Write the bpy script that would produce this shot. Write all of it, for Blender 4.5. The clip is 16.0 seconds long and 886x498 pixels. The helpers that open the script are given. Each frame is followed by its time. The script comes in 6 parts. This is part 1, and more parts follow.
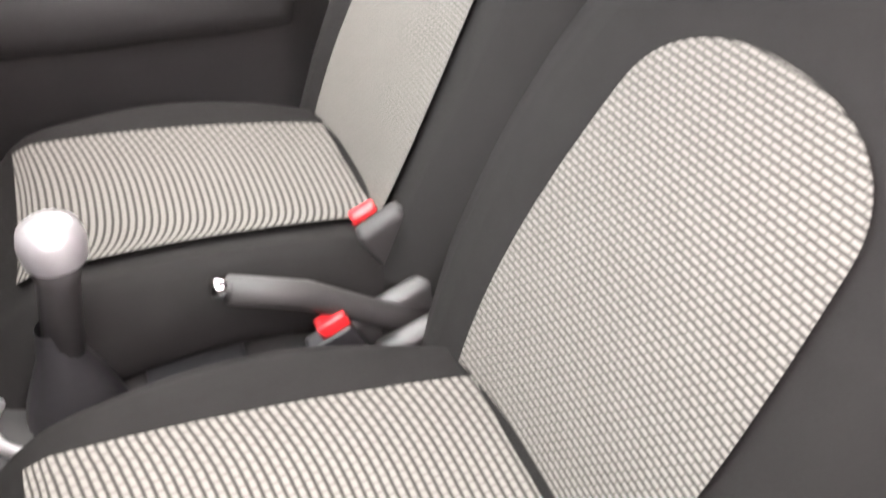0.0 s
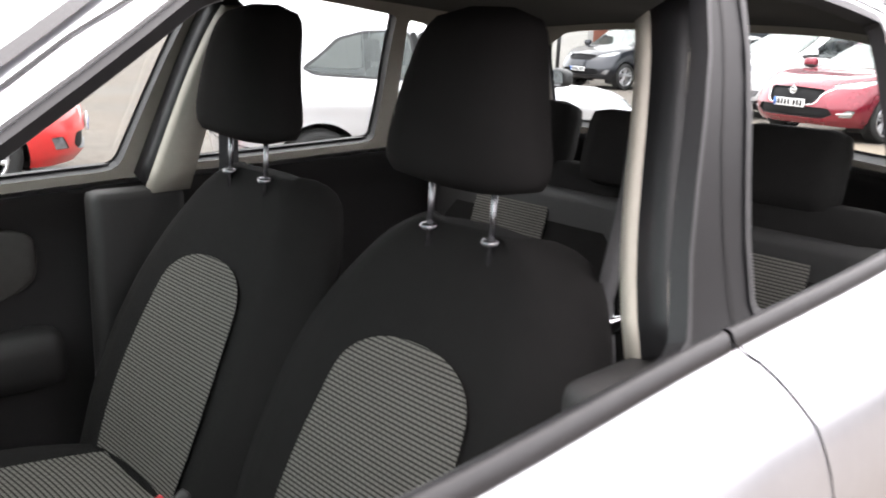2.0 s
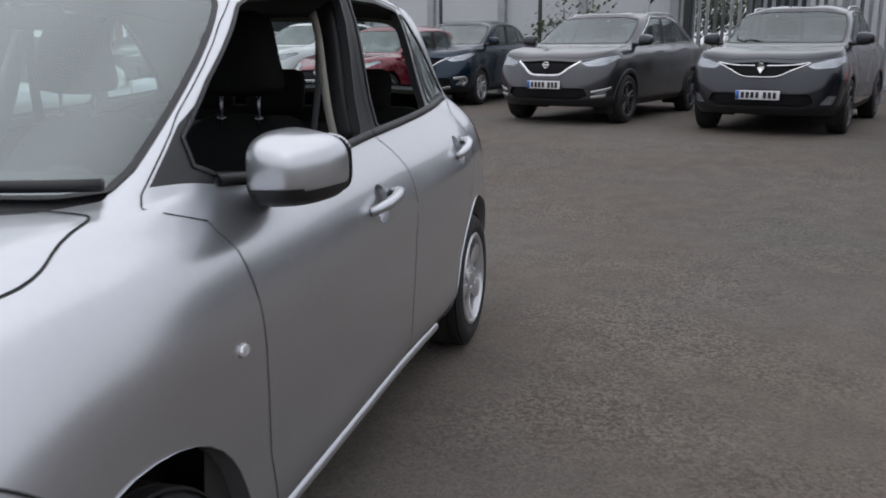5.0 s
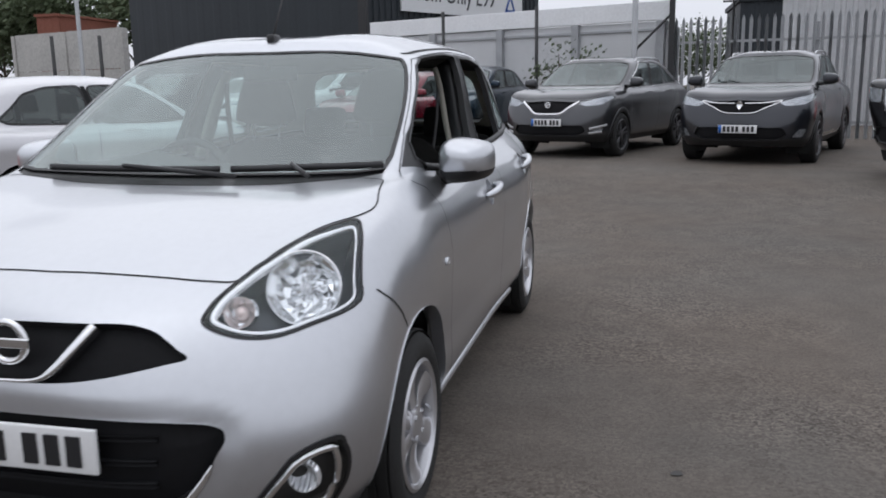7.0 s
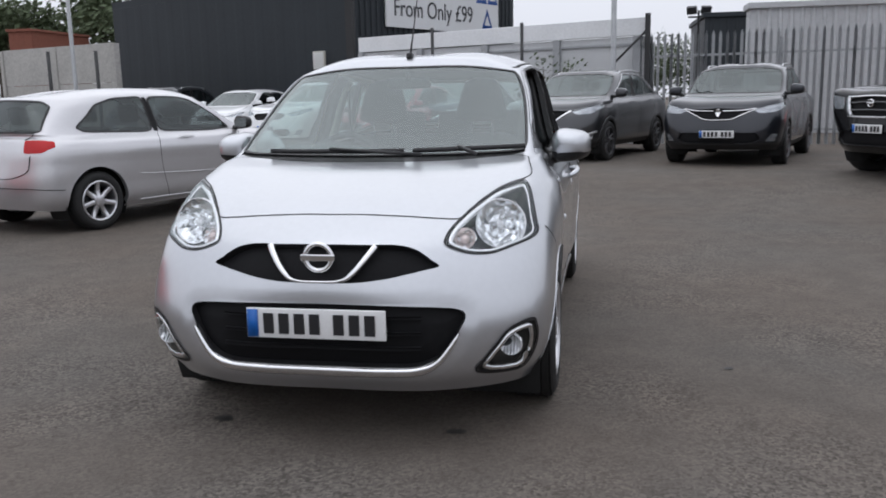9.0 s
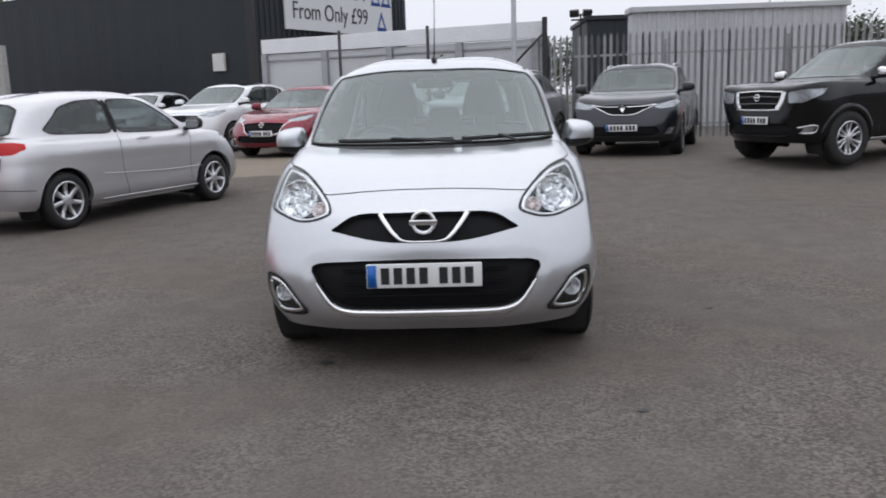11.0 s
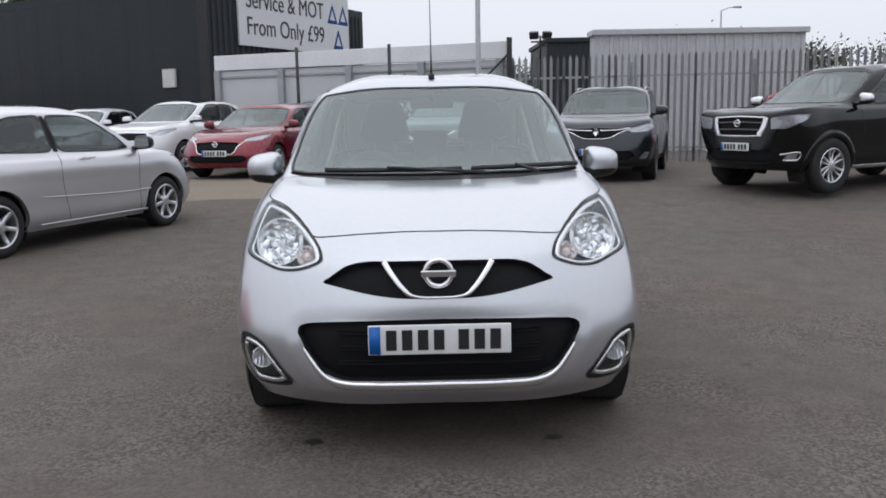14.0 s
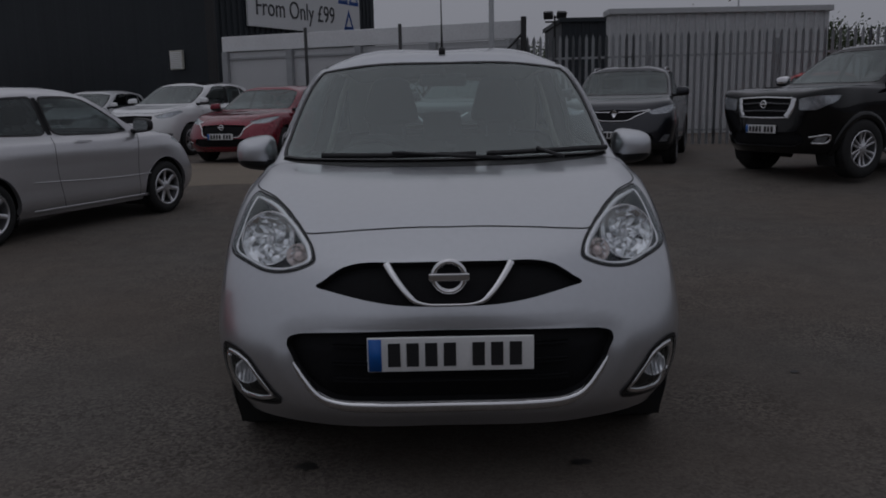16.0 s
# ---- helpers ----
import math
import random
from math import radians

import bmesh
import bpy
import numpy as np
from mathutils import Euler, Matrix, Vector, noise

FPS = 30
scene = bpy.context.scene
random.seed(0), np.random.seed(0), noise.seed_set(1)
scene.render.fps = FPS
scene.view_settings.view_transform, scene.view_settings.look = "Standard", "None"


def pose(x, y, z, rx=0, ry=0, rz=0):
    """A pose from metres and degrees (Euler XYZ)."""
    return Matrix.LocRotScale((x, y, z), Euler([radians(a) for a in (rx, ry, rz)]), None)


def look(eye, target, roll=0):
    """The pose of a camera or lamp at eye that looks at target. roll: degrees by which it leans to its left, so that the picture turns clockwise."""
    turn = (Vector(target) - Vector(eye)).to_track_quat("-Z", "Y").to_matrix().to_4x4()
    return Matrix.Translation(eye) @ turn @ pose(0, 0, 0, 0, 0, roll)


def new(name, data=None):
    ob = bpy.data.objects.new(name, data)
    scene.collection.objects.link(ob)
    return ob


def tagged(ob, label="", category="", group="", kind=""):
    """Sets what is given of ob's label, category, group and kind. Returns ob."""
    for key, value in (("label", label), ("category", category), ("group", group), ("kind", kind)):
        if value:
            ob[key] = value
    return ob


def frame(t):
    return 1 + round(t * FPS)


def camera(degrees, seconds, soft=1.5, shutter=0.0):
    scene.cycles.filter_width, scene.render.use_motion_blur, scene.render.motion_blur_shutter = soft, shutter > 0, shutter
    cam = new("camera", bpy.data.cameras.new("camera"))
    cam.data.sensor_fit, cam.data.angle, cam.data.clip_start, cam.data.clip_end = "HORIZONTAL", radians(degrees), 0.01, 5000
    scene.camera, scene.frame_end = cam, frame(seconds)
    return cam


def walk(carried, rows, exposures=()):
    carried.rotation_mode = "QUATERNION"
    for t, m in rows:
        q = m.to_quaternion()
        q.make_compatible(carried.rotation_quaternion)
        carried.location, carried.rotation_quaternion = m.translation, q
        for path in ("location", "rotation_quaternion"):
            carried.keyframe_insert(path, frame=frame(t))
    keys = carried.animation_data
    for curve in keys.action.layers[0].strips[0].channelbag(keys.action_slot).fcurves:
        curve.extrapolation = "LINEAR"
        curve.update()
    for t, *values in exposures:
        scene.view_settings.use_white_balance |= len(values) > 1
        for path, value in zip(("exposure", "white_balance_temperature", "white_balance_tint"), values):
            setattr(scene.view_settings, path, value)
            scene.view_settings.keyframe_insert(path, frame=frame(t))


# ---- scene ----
cam = camera(55.6, 16.0, soft=1.8, shutter=0.35)
PATH = [
    (0, (0.742, 1.594, 1.195), (-0.688, 2.241, -0.044), 2.9),
    (0.5, (0.807, 1.552, 1.253), (-0.731, 2.418, 0.312), 2.1),
    (1, (0.875, 1.43, 1.316), (-0.635, 2.528, 0.599), 2.1),
    (1.5, (0.988, 1.34, 1.363), (-0.428, 2.626, 0.779), 2.3),
    (2, (1.147, 1.287, 1.356), (-0.233, 2.649, 0.862), 2.6),
    (2.5, (1.337, 1.162, 1.326), (0.07, 2.633, 0.846), 1.7),
    (3, (1.465, 0.905, 1.293), (0.422, 2.534, 0.785), 0.5),
    (3.5, (1.615, 0.638, 1.303), (0.842, 2.402, 0.764), 1.4),
    (6, (1.533, -0.911, 1.295), (1.083, 0.988, 0.856), -0.6),
    (7, (1.456, -1.563, 1.305), (1.0, 0.347, 0.925), -0.9),
    (7.2, (1.414, -1.694, 1.29), (0.958, 0.218, 0.922), -1.4),
    (8.5, (1.172, -2.483, 1.28), (0.74, -0.563, 0.926), -1.2),
    (10.8, (0.292, -3.642, 1.27), (0.241, -1.673, 0.924), -1.8),
    (11, (0.246, -3.684, 1.281), (0.162, -1.718, 0.924), -1.8),
    (11.5, (0.107, -3.68, 1.289), (-0.01, -1.717, 0.928), -1.8),
    (12, (-0.006, -3.632, 1.296), (-0.04, -1.664, 0.94), -1.3),
    (12.5, (-0.015, -3.533, 1.287), (0.021, -1.565, 0.935), -0.5),
    (13, (0.027, -3.347, 1.292), (0.042, -1.375, 0.958), -0.0),
    (13.5, (0.01, -3.143, 1.281), (0.019, -1.169, 0.963), -0.5),
    (14, (-0.035, -2.959, 1.294), (0.0, -0.984, 0.981), -1.0),
    (14.5, (-0.018, -2.768, 1.282), (0.011, -0.793, 0.965), -0.4),
    (15, (0.008, -2.619, 1.28), (0.012, -0.644, 0.961), -0.7),
    (15.5, (-0.01, -2.54, 1.279), (-0.012, -0.568, 0.942), -1.1),
    (16, (-0.024, -2.518, 1.276), (-0.019, -0.55, 0.924), -1.1),
]
walk(cam, [(t, look(eye, target, roll)) for t, eye, target, roll in PATH],
     exposures=[(0.0, 4.85, 7200, 23), (0.5, 4.85, 7300, 23), (1.0, 4.65, 7300, 24), (1.5, 3.75, 7100, 19), (2.0, 2.45, 6800, 14), (2.6, 1.0, 6450, 10), (3.0, 0.3, 6300, 10), (3.5, -0.08, 6200, 9), (6.0, 0.02, 6150, 9), (9.0, 0.06, 6150, 9),
                (11.0, 0.15, 6200, 9), (14.0, 0.08, 6150, 9), (14.5, 0.0, 6120, 9), (15.0, -0.5, 6050, 10), (15.5, -1.2, 6050, 11), (16.0, -1.95, 6050, 12)])

# ---- light ----
world = bpy.data.worlds.new("overcast")
scene.world = world
world.use_nodes = True
wn = world.node_tree
bg = wn.nodes["Background"]
sky = wn.nodes.new("ShaderNodeTexSky")
sky.sky_type = "NISHITA"
sky.sun_disc = False
sky.sun_elevation, sky.sun_rotation = radians(58), radians(200)
sky.air_density, sky.dust_density, sky.ozone_density = 1.0, 3.0, 1.0
hs = wn.nodes.new("ShaderNodeHueSaturation")
hs.inputs["Saturation"].default_value = 0.15
mixw = wn.nodes.new("ShaderNodeMix")
mixw.data_type = "RGBA"
mixw.inputs["Factor"].default_value = 0.86
mixw.inputs["B"].default_value = (6.1, 6.05, 6.4, 1)
wn.links.new(sky.outputs[0], hs.inputs["Color"])
wn.links.new(hs.outputs[0], mixw.inputs["A"])
# an overcast sky is brightest overhead
wco, wsep, wramp, wmul = (wn.nodes.new(k) for k in ("ShaderNodeTexCoord", "ShaderNodeSeparateXYZ", "ShaderNodeMapRange", "ShaderNodeVectorMath"))
wramp.inputs["To Min"].default_value, wramp.inputs["To Max"].default_value = .80, 1.15
wmul.operation = "SCALE"
wn.links.new(wco.outputs["Generated"], wsep.inputs[0])
wn.links.new(wsep.outputs["Z"], wramp.inputs["Value"])
wn.links.new(mixw.outputs["Result"], wmul.inputs[0])
wn.links.new(wramp.outputs[0], wmul.inputs["Scale"])
wn.links.new(wmul.outputs[0], bg.inputs[0])
bg.inputs[1].default_value = 0.165
sun = new("sun", bpy.data.lights.new("sun", "SUN"))
sun.data.energy, sun.data.angle, sun.data.color = 0.5, radians(85), (1.0, 0.97, 0.93)
sun.matrix_world = look((-6, 16, 40), (0, 0, 0))


# ---- materials ----
def mat(name, color, rough=0.5, metal=0.0, coat=0.0, var=0.06, scale=6.0, bump=0.0, bscale=60.0, spec=0.5, flakes=0.0):
    """A procedural surface: base colour with two scales of variation and a fine relief."""
    m = bpy.data.materials.new(name)
    m.use_nodes = True
    t = m.node_tree
    p = t.nodes["Principled BSDF"]
    p.inputs["Roughness"].default_value, p.inputs["Metallic"].default_value = rough, metal
    p.inputs["Coat Weight"].default_value, p.inputs["Coat Roughness"].default_value = coat, 0.05
    p.inputs["Specular IOR Level"].default_value = spec
    co = t.nodes.new("ShaderNodeTexCoord")
    n1, n2 = t.nodes.new("ShaderNodeTexNoise"), t.nodes.new("ShaderNodeTexNoise")
    n1.inputs["Scale"].default_value, n2.inputs["Scale"].default_value = scale, scale * 14
    n1.inputs["Detail"].default_value = 4
    for n in (n1, n2):
        t.links.new(co.outputs["Object"], n.inputs["Vector"])
    add = t.nodes.new("ShaderNodeMath")
    add.operation = "ADD"
    t.links.new(n1.outputs["Fac"], add.inputs[0])
    t.links.new(n2.outputs["Fac"], add.inputs[1])
    mr = t.nodes.new("ShaderNodeMapRange")
    mr.inputs["From Min"].default_value, mr.inputs["From Max"].default_value = 0.6, 1.4
    mr.inputs["To Min"].default_value, mr.inputs["To Max"].default_value = 1 - var, 1 + var
    t.links.new(add.outputs[0], mr.inputs["Value"])
    mx = t.nodes.new("ShaderNodeVectorMath")
    mx.operation = "SCALE"
    mx.inputs[0].default_value = color
    t.links.new(mr.outputs[0], mx.inputs["Scale"])
    t.links.new(mx.outputs[0], p.inputs["Base Color"])
    if bump:
        nb, bp = t.nodes.new("ShaderNodeTexNoise"), t.nodes.new("ShaderNodeBump")
        nb.inputs["Scale"].default_value = bscale
        nb.inputs["Detail"].default_value = 6
        t.links.new(co.outputs["Object"], nb.inputs["Vector"])
        t.links.new(nb.outputs["Fac"], bp.inputs["Height"])
        bp.inputs["Strength"].default_value, bp.inputs["Distance"].default_value = bump, 0.01
        t.links.new(bp.outputs[0], p.inputs["Normal"])
    if flakes:
        rr = t.nodes.new("ShaderNodeMapRange")
        rr.inputs["To Min"].default_value, rr.inputs["To Max"].default_value = rough - flakes, rough + flakes
        t.links.new(n1.outputs["Fac"], rr.inputs["Value"])
        t.links.new(rr.outputs[0], p.inputs["Roughness"])
    return m


def glass(name, tint=(0.8, 0.86, 0.85), gloss=1.0, base=0.06, power=3.6):
    """A thin pane: clear tinted, with a reflection that grows towards grazing angles, alike from both sides."""
    m = bpy.data.materials.new(name)
    m.use_nodes = True
    t = m.node_tree
    t.nodes.remove(t.nodes["Principled BSDF"])
    tr, gl, mx, lw, pw, ad = (t.nodes.new(k) for k in ("ShaderNodeBsdfTransparent", "ShaderNodeBsdfGlossy", "ShaderNodeMixShader", "ShaderNodeLayerWeight", "ShaderNodeMath", "ShaderNodeMath"))
    tr.inputs[0].default_value = (*tint, 1)
    gl.inputs["Roughness"].default_value = 0.02
    gl.inputs["Color"].default_value = (gloss * .93, gloss, gloss * .99, 1)
    lw.inputs["Blend"].default_value = 0.5
    pw.operation, ad.operation = "POWER", "MULTIPLY_ADD"
    pw.inputs[1].default_value = power
    ad.inputs[1].default_value, ad.inputs[2].default_value = 0.8, base
    t.links.new(lw.outputs["Facing"], pw.inputs[0])
    t.links.new(pw.outputs[0], ad.inputs[0])
    t.links.new(ad.outputs[0], mx.inputs[0])
    t.links.new(tr.outputs[0], mx.inputs[1])
    t.links.new(gl.outputs[0], mx.inputs[2])
    t.links.new(mx.outputs[0], t.nodes["Material Output"].inputs[0])
    return m


def paint(name, color, metal=0.0, rough=0.35, coat=1.0, spec=0.5):
    return mat(name, color, rough=rough, metal=metal, coat=coat, spec=spec, var=0.03, scale=3.0, flakes=0.04)


SILVER = paint("silver_paint", (0.54, 0.552, 0.578), metal=0.88, rough=0.32)
POLO_SILVER = paint("pale_silver_paint", (0.58, 0.575, 0.59), metal=0.7, rough=0.36)
WHITE_PAINT = paint("white_paint", (0.78, 0.79, 0.80))
RED_PAINT = paint("red_paint", (0.20, 0.004, 0.020), metal=0.4, rough=.28)
BRIGHT_RED = paint("bright_red_paint", (0.55, 0.02, 0.02))
GREY_PAINT = paint("grey_paint", (0.050, 0.051, 0.056), metal=0.6, rough=0.3)
SLATE_PAINT = paint("slate_paint", (0.017, 0.019, 0.026), metal=0.6, rough=0.3)
TEAL_PAINT = paint("dark_blue_paint", (0.008, 0.022, 0.04), metal=0.5, rough=0.25, coat=.6, spec=.3)
BLACK_PAINT = paint("black_paint", (0.004, 0.004, 0.0045), rough=0.15, coat=.45, spec=.2)
TRIM = mat("black_plastic", (0.012, 0.012, 0.013), rough=0.45, var=0.15, bump=0.1, bscale=900)
GRILLE_BLACK = mat("grille_mesh", (0.006, 0.006, 0.007), rough=0.6, var=0.3, scale=60, spec=0.15)
LAMP_GREY = mat("lamp_housing", (0.05, 0.054, 0.062), rough=0.3, metal=0.4, var=0.12, scale=30)
LAMP_FILL = mat("lamp_fill", (0.40, 0.41, 0.43), rough=0.2, metal=0.6, var=0.6, scale=20, bump=.5, bscale=30)
PILLAR = mat("pillar_film", (0.007, 0.007, 0.0075), rough=0.4, var=0.08, spec=.2)
RUBBER = mat("tyre_rubber", (0.012, 0.012, 0.012), rough=0.75, var=0.25, scale=10, bump=0.3, bscale=200)
ALLOY = mat("alloy", (0.62, 0.62, 0.64), rough=0.28, metal=0.85, var=0.05)
DARK_ALLOY = mat("dark_alloy", (0.03, 0.03, 0.032), rough=0.35, metal=0.5)
GREY_ALLOY = mat("grey_alloy", (0.12, 0.12, 0.125), rough=0.35, metal=0.7)
FACETS = mat("lamp_facets", (0.86, 0.87, 0.88), rough=0.12, metal=0.95, var=0.05)
CHROME = mat("chrome", (0.75, 0.75, 0.76), rough=0.06, metal=1.0, var=0.02)
SATIN_TRIM = mat("satin_trim", (0.5, 0.5, 0.51), rough=.3, metal=.8)
SEAM = mat("gap_shadow", (0.01, 0.01, 0.01), rough=0.8)
UNDER = mat("underbody", (0.01, 0.01, 0.01), rough=0.9, var=0.3)
GLASS = glass("window_glass")
SHADE_GLASS = glass("shaded_glass", (0.36, 0.40, 0.40), .95, .08)
SCREEN = glass("windscreen_glass", (0.50, 0.63, 0.61), 1.0, .105, 3.0)
LENS = glass("lamp_lens", (0.95, 0.96, 0.97), 1.0, .045)
RED_LENS = mat("red_lamp_lens", (0.42, 0.008, 0.010), rough=0.25, spec=.3)
AMBER = mat("amber_bulb", (0.78, 0.64, 0.60), rough=0.2, metal=.4)
PLATE_WHITE = mat("plate_white", (0.72, 0.72, 0.72), rough=0.4)
PLATE_YELLOW = mat("plate_yellow", (0.62, 0.42, 0.03), rough=0.4)
PLATE_INK = mat("plate_ink", (0.012, 0.012, 0.014), rough=0.5)
PLATE_BLUE = mat("plate_blue", (0.01, 0.11, 0.42), rough=0.4)
CABIN = mat("cabin_plastic", (0.021, 0.020, 0.0195), rough=0.6, var=0.1, bump=0.15, bscale=700)
HEADLINE = mat("grey_headlining", (0.065, 0.063, 0.06), rough=.9, var=.06, bump=.2, bscale=500)
CREAM = mat("cream_trim", (0.36, 0.335, 0.285), rough=0.6, var=0.05)
CLOTH = mat("charcoal_cloth", (0.0135, 0.0128, 0.0125), rough=0.95, var=0.10, scale=30, bump=0.3, bscale=1500, spec=0.1)
REFLECTOR = mat("lamp_reflector", (0.86, 0.87, 0.89), rough=0.16, metal=0.6, var=0.10, scale=40, bump=0.6, bscale=38)
rt = REFLECTOR.node_tree
flute = rt.nodes.new("ShaderNodeTexWave")
flute.inputs["Scale"].default_value, flute.inputs["Distortion"].default_value, flute.inputs["Detail Scale"].default_value = 26, 1.5, 3
rt.links.new(next(n for n in rt.nodes if n.bl_idname == "ShaderNodeTexCoord").outputs["Object"], flute.inputs["Vector"])
rt.links.new(flute.outputs["Fac"], next(n for n in rt.nodes if n.bl_idname == "ShaderNodeBump").inputs["Height"])


# ---- helpers for building ----
def part(name, bm, material, parent=None, label="", smooth=True):
    me = bpy.data.meshes.new(name)
    bm.to_mesh(me)
    bm.free()
    return mesh_part(name, me, material, parent, label, smooth)


def mesh_part(name, me, material, parent=None, label="", smooth=True):
    me.materials.clear()
    me.materials.append(material)
    if smooth:
        me.shade_smooth()
    ob = new(name, me)
    if parent:
        ob.parent = parent
    if label:
        tagged(ob, label)
    return ob


def box(bm, x0, x1, y0, y1, z0, z1, bevel=0.0, m=None, seg=2):
    r = bmesh.ops.create_cube(bm, size=1)
    vs = r["verts"]
    for v in vs:
        v.co = Vector((x0 + (v.co.x + .5) * (x1 - x0), y0 + (v.co.y + .5) * (y1 - y0), z0 + (v.co.z + .5) * (z1 - z0)))
    if bevel:
        es = {e for v in vs for e in v.link_edges}
        r = bmesh.ops.bevel(bm, geom=list(es), offset=bevel, segments=seg, affect="EDGES", profile=0.6)
        vs = list({v for f in r["faces"] for v in f.verts} | {v for v in vs if v.is_valid})
    if m is not None:
        bmesh.ops.transform(bm, matrix=m, verts=vs)
    return vs


def tube(bm, pts, r, n=8, cap=True):
    """A round bar along the points."""
    pts = [Vector(p) for p in pts]
    rings = []
    for i, p in enumerate(pts):
        d = (pts[min(i + 1, len(pts) - 1)] - pts[max(i - 1, 0)]).normalized()
        a = d.cross(Vector((0, 0, 1)) if abs(d.z) < 0.9 else Vector((1, 0, 0))).normalized()
        b = d.cross(a)
        rr = r[i] if isinstance(r, (list, tuple)) else r
        rings.append([bm.verts.new(p + (a * math.cos(2 * math.pi * k / n) + b * math.sin(2 * math.pi * k / n)) * rr) for k in range(n)])
    for q, w in zip(rings, rings[1:]):
        for k in range(n):
            bm.faces.new((q[k], q[(k + 1) % n], w[(k + 1) % n], w[k]))
    if cap:
        bm.faces.new(rings[0][::-1])
        bm.faces.new(rings[-1])
    return rings


def lathe(bm, prof, n=48, axis="x", at=(0, 0, 0), a0=0.0, a1=2 * math.pi):
    """Turns a profile of (along, radius) round an axis."""
    full = abs(a1 - a0 - 2 * math.pi) < 1e-6
    cols = []
    for k in range(n if full else n + 1):
        a = a0 + (a1 - a0) * k / n
        c, s = math.cos(a), math.sin(a)
        col = []
        for h, r in prof:
            p = {"x": (h, r * c, r * s), "y": (r * c, h, r * s), "z": (r * c, r * s, h)}[axis]
            col.append(bm.verts.new(Vector(p) + Vector(at)))
        cols.append(col)
    m = len(cols)
    for k in range(m if full else m - 1):
        q, w = cols[k], cols[(k + 1) % m]
        for i in range(len(prof) - 1):
            bm.faces.new((q[i], w[i], w[i + 1], q[i + 1]))
    bmesh.ops.recalc_face_normals(bm, faces=bm.faces[:])


def hermite(P, s):
    """P: (N, K, 3) points per curve; s: (N,) parameters 0..K-1. Chord-weighted cubic through the points, the ghost points given at both ends."""
    d = np.linalg.norm(P[:, 1:] - P[:, :-1], axis=2) + 1e-6
    K = P.shape[1] - 2
    i = np.clip(np.floor(s).astype(int), 0, K - 2) + 1
    f = (s - (i - 1))[:, None]
    n = np.arange(len(s))
    p0, p1, p2, p3 = P[n, i - 1], P[n, i], P[n, i + 1], P[n, i + 2]
    d0, d1, d2 = d[n, i - 1][:, None], d[n, i][:, None], d[n, i + 1][:, None]
    m1 = ((p1 - p0) / d0 * d1 + (p2 - p1) / d1 * d0) / (d0 + d1) * d1
    m2 = ((p2 - p1) / d1 * d2 + (p3 - p2) / d2 * d1) / (d1 + d2) * d1
    f2, f3 = f * f, f * f * f
    return (2 * f3 - 3 * f2 + 1) * p1 + (f3 - 2 * f2 + f) * m1 + (3 * f2 - 2 * f3) * p2 + (f3 - f2) * m2


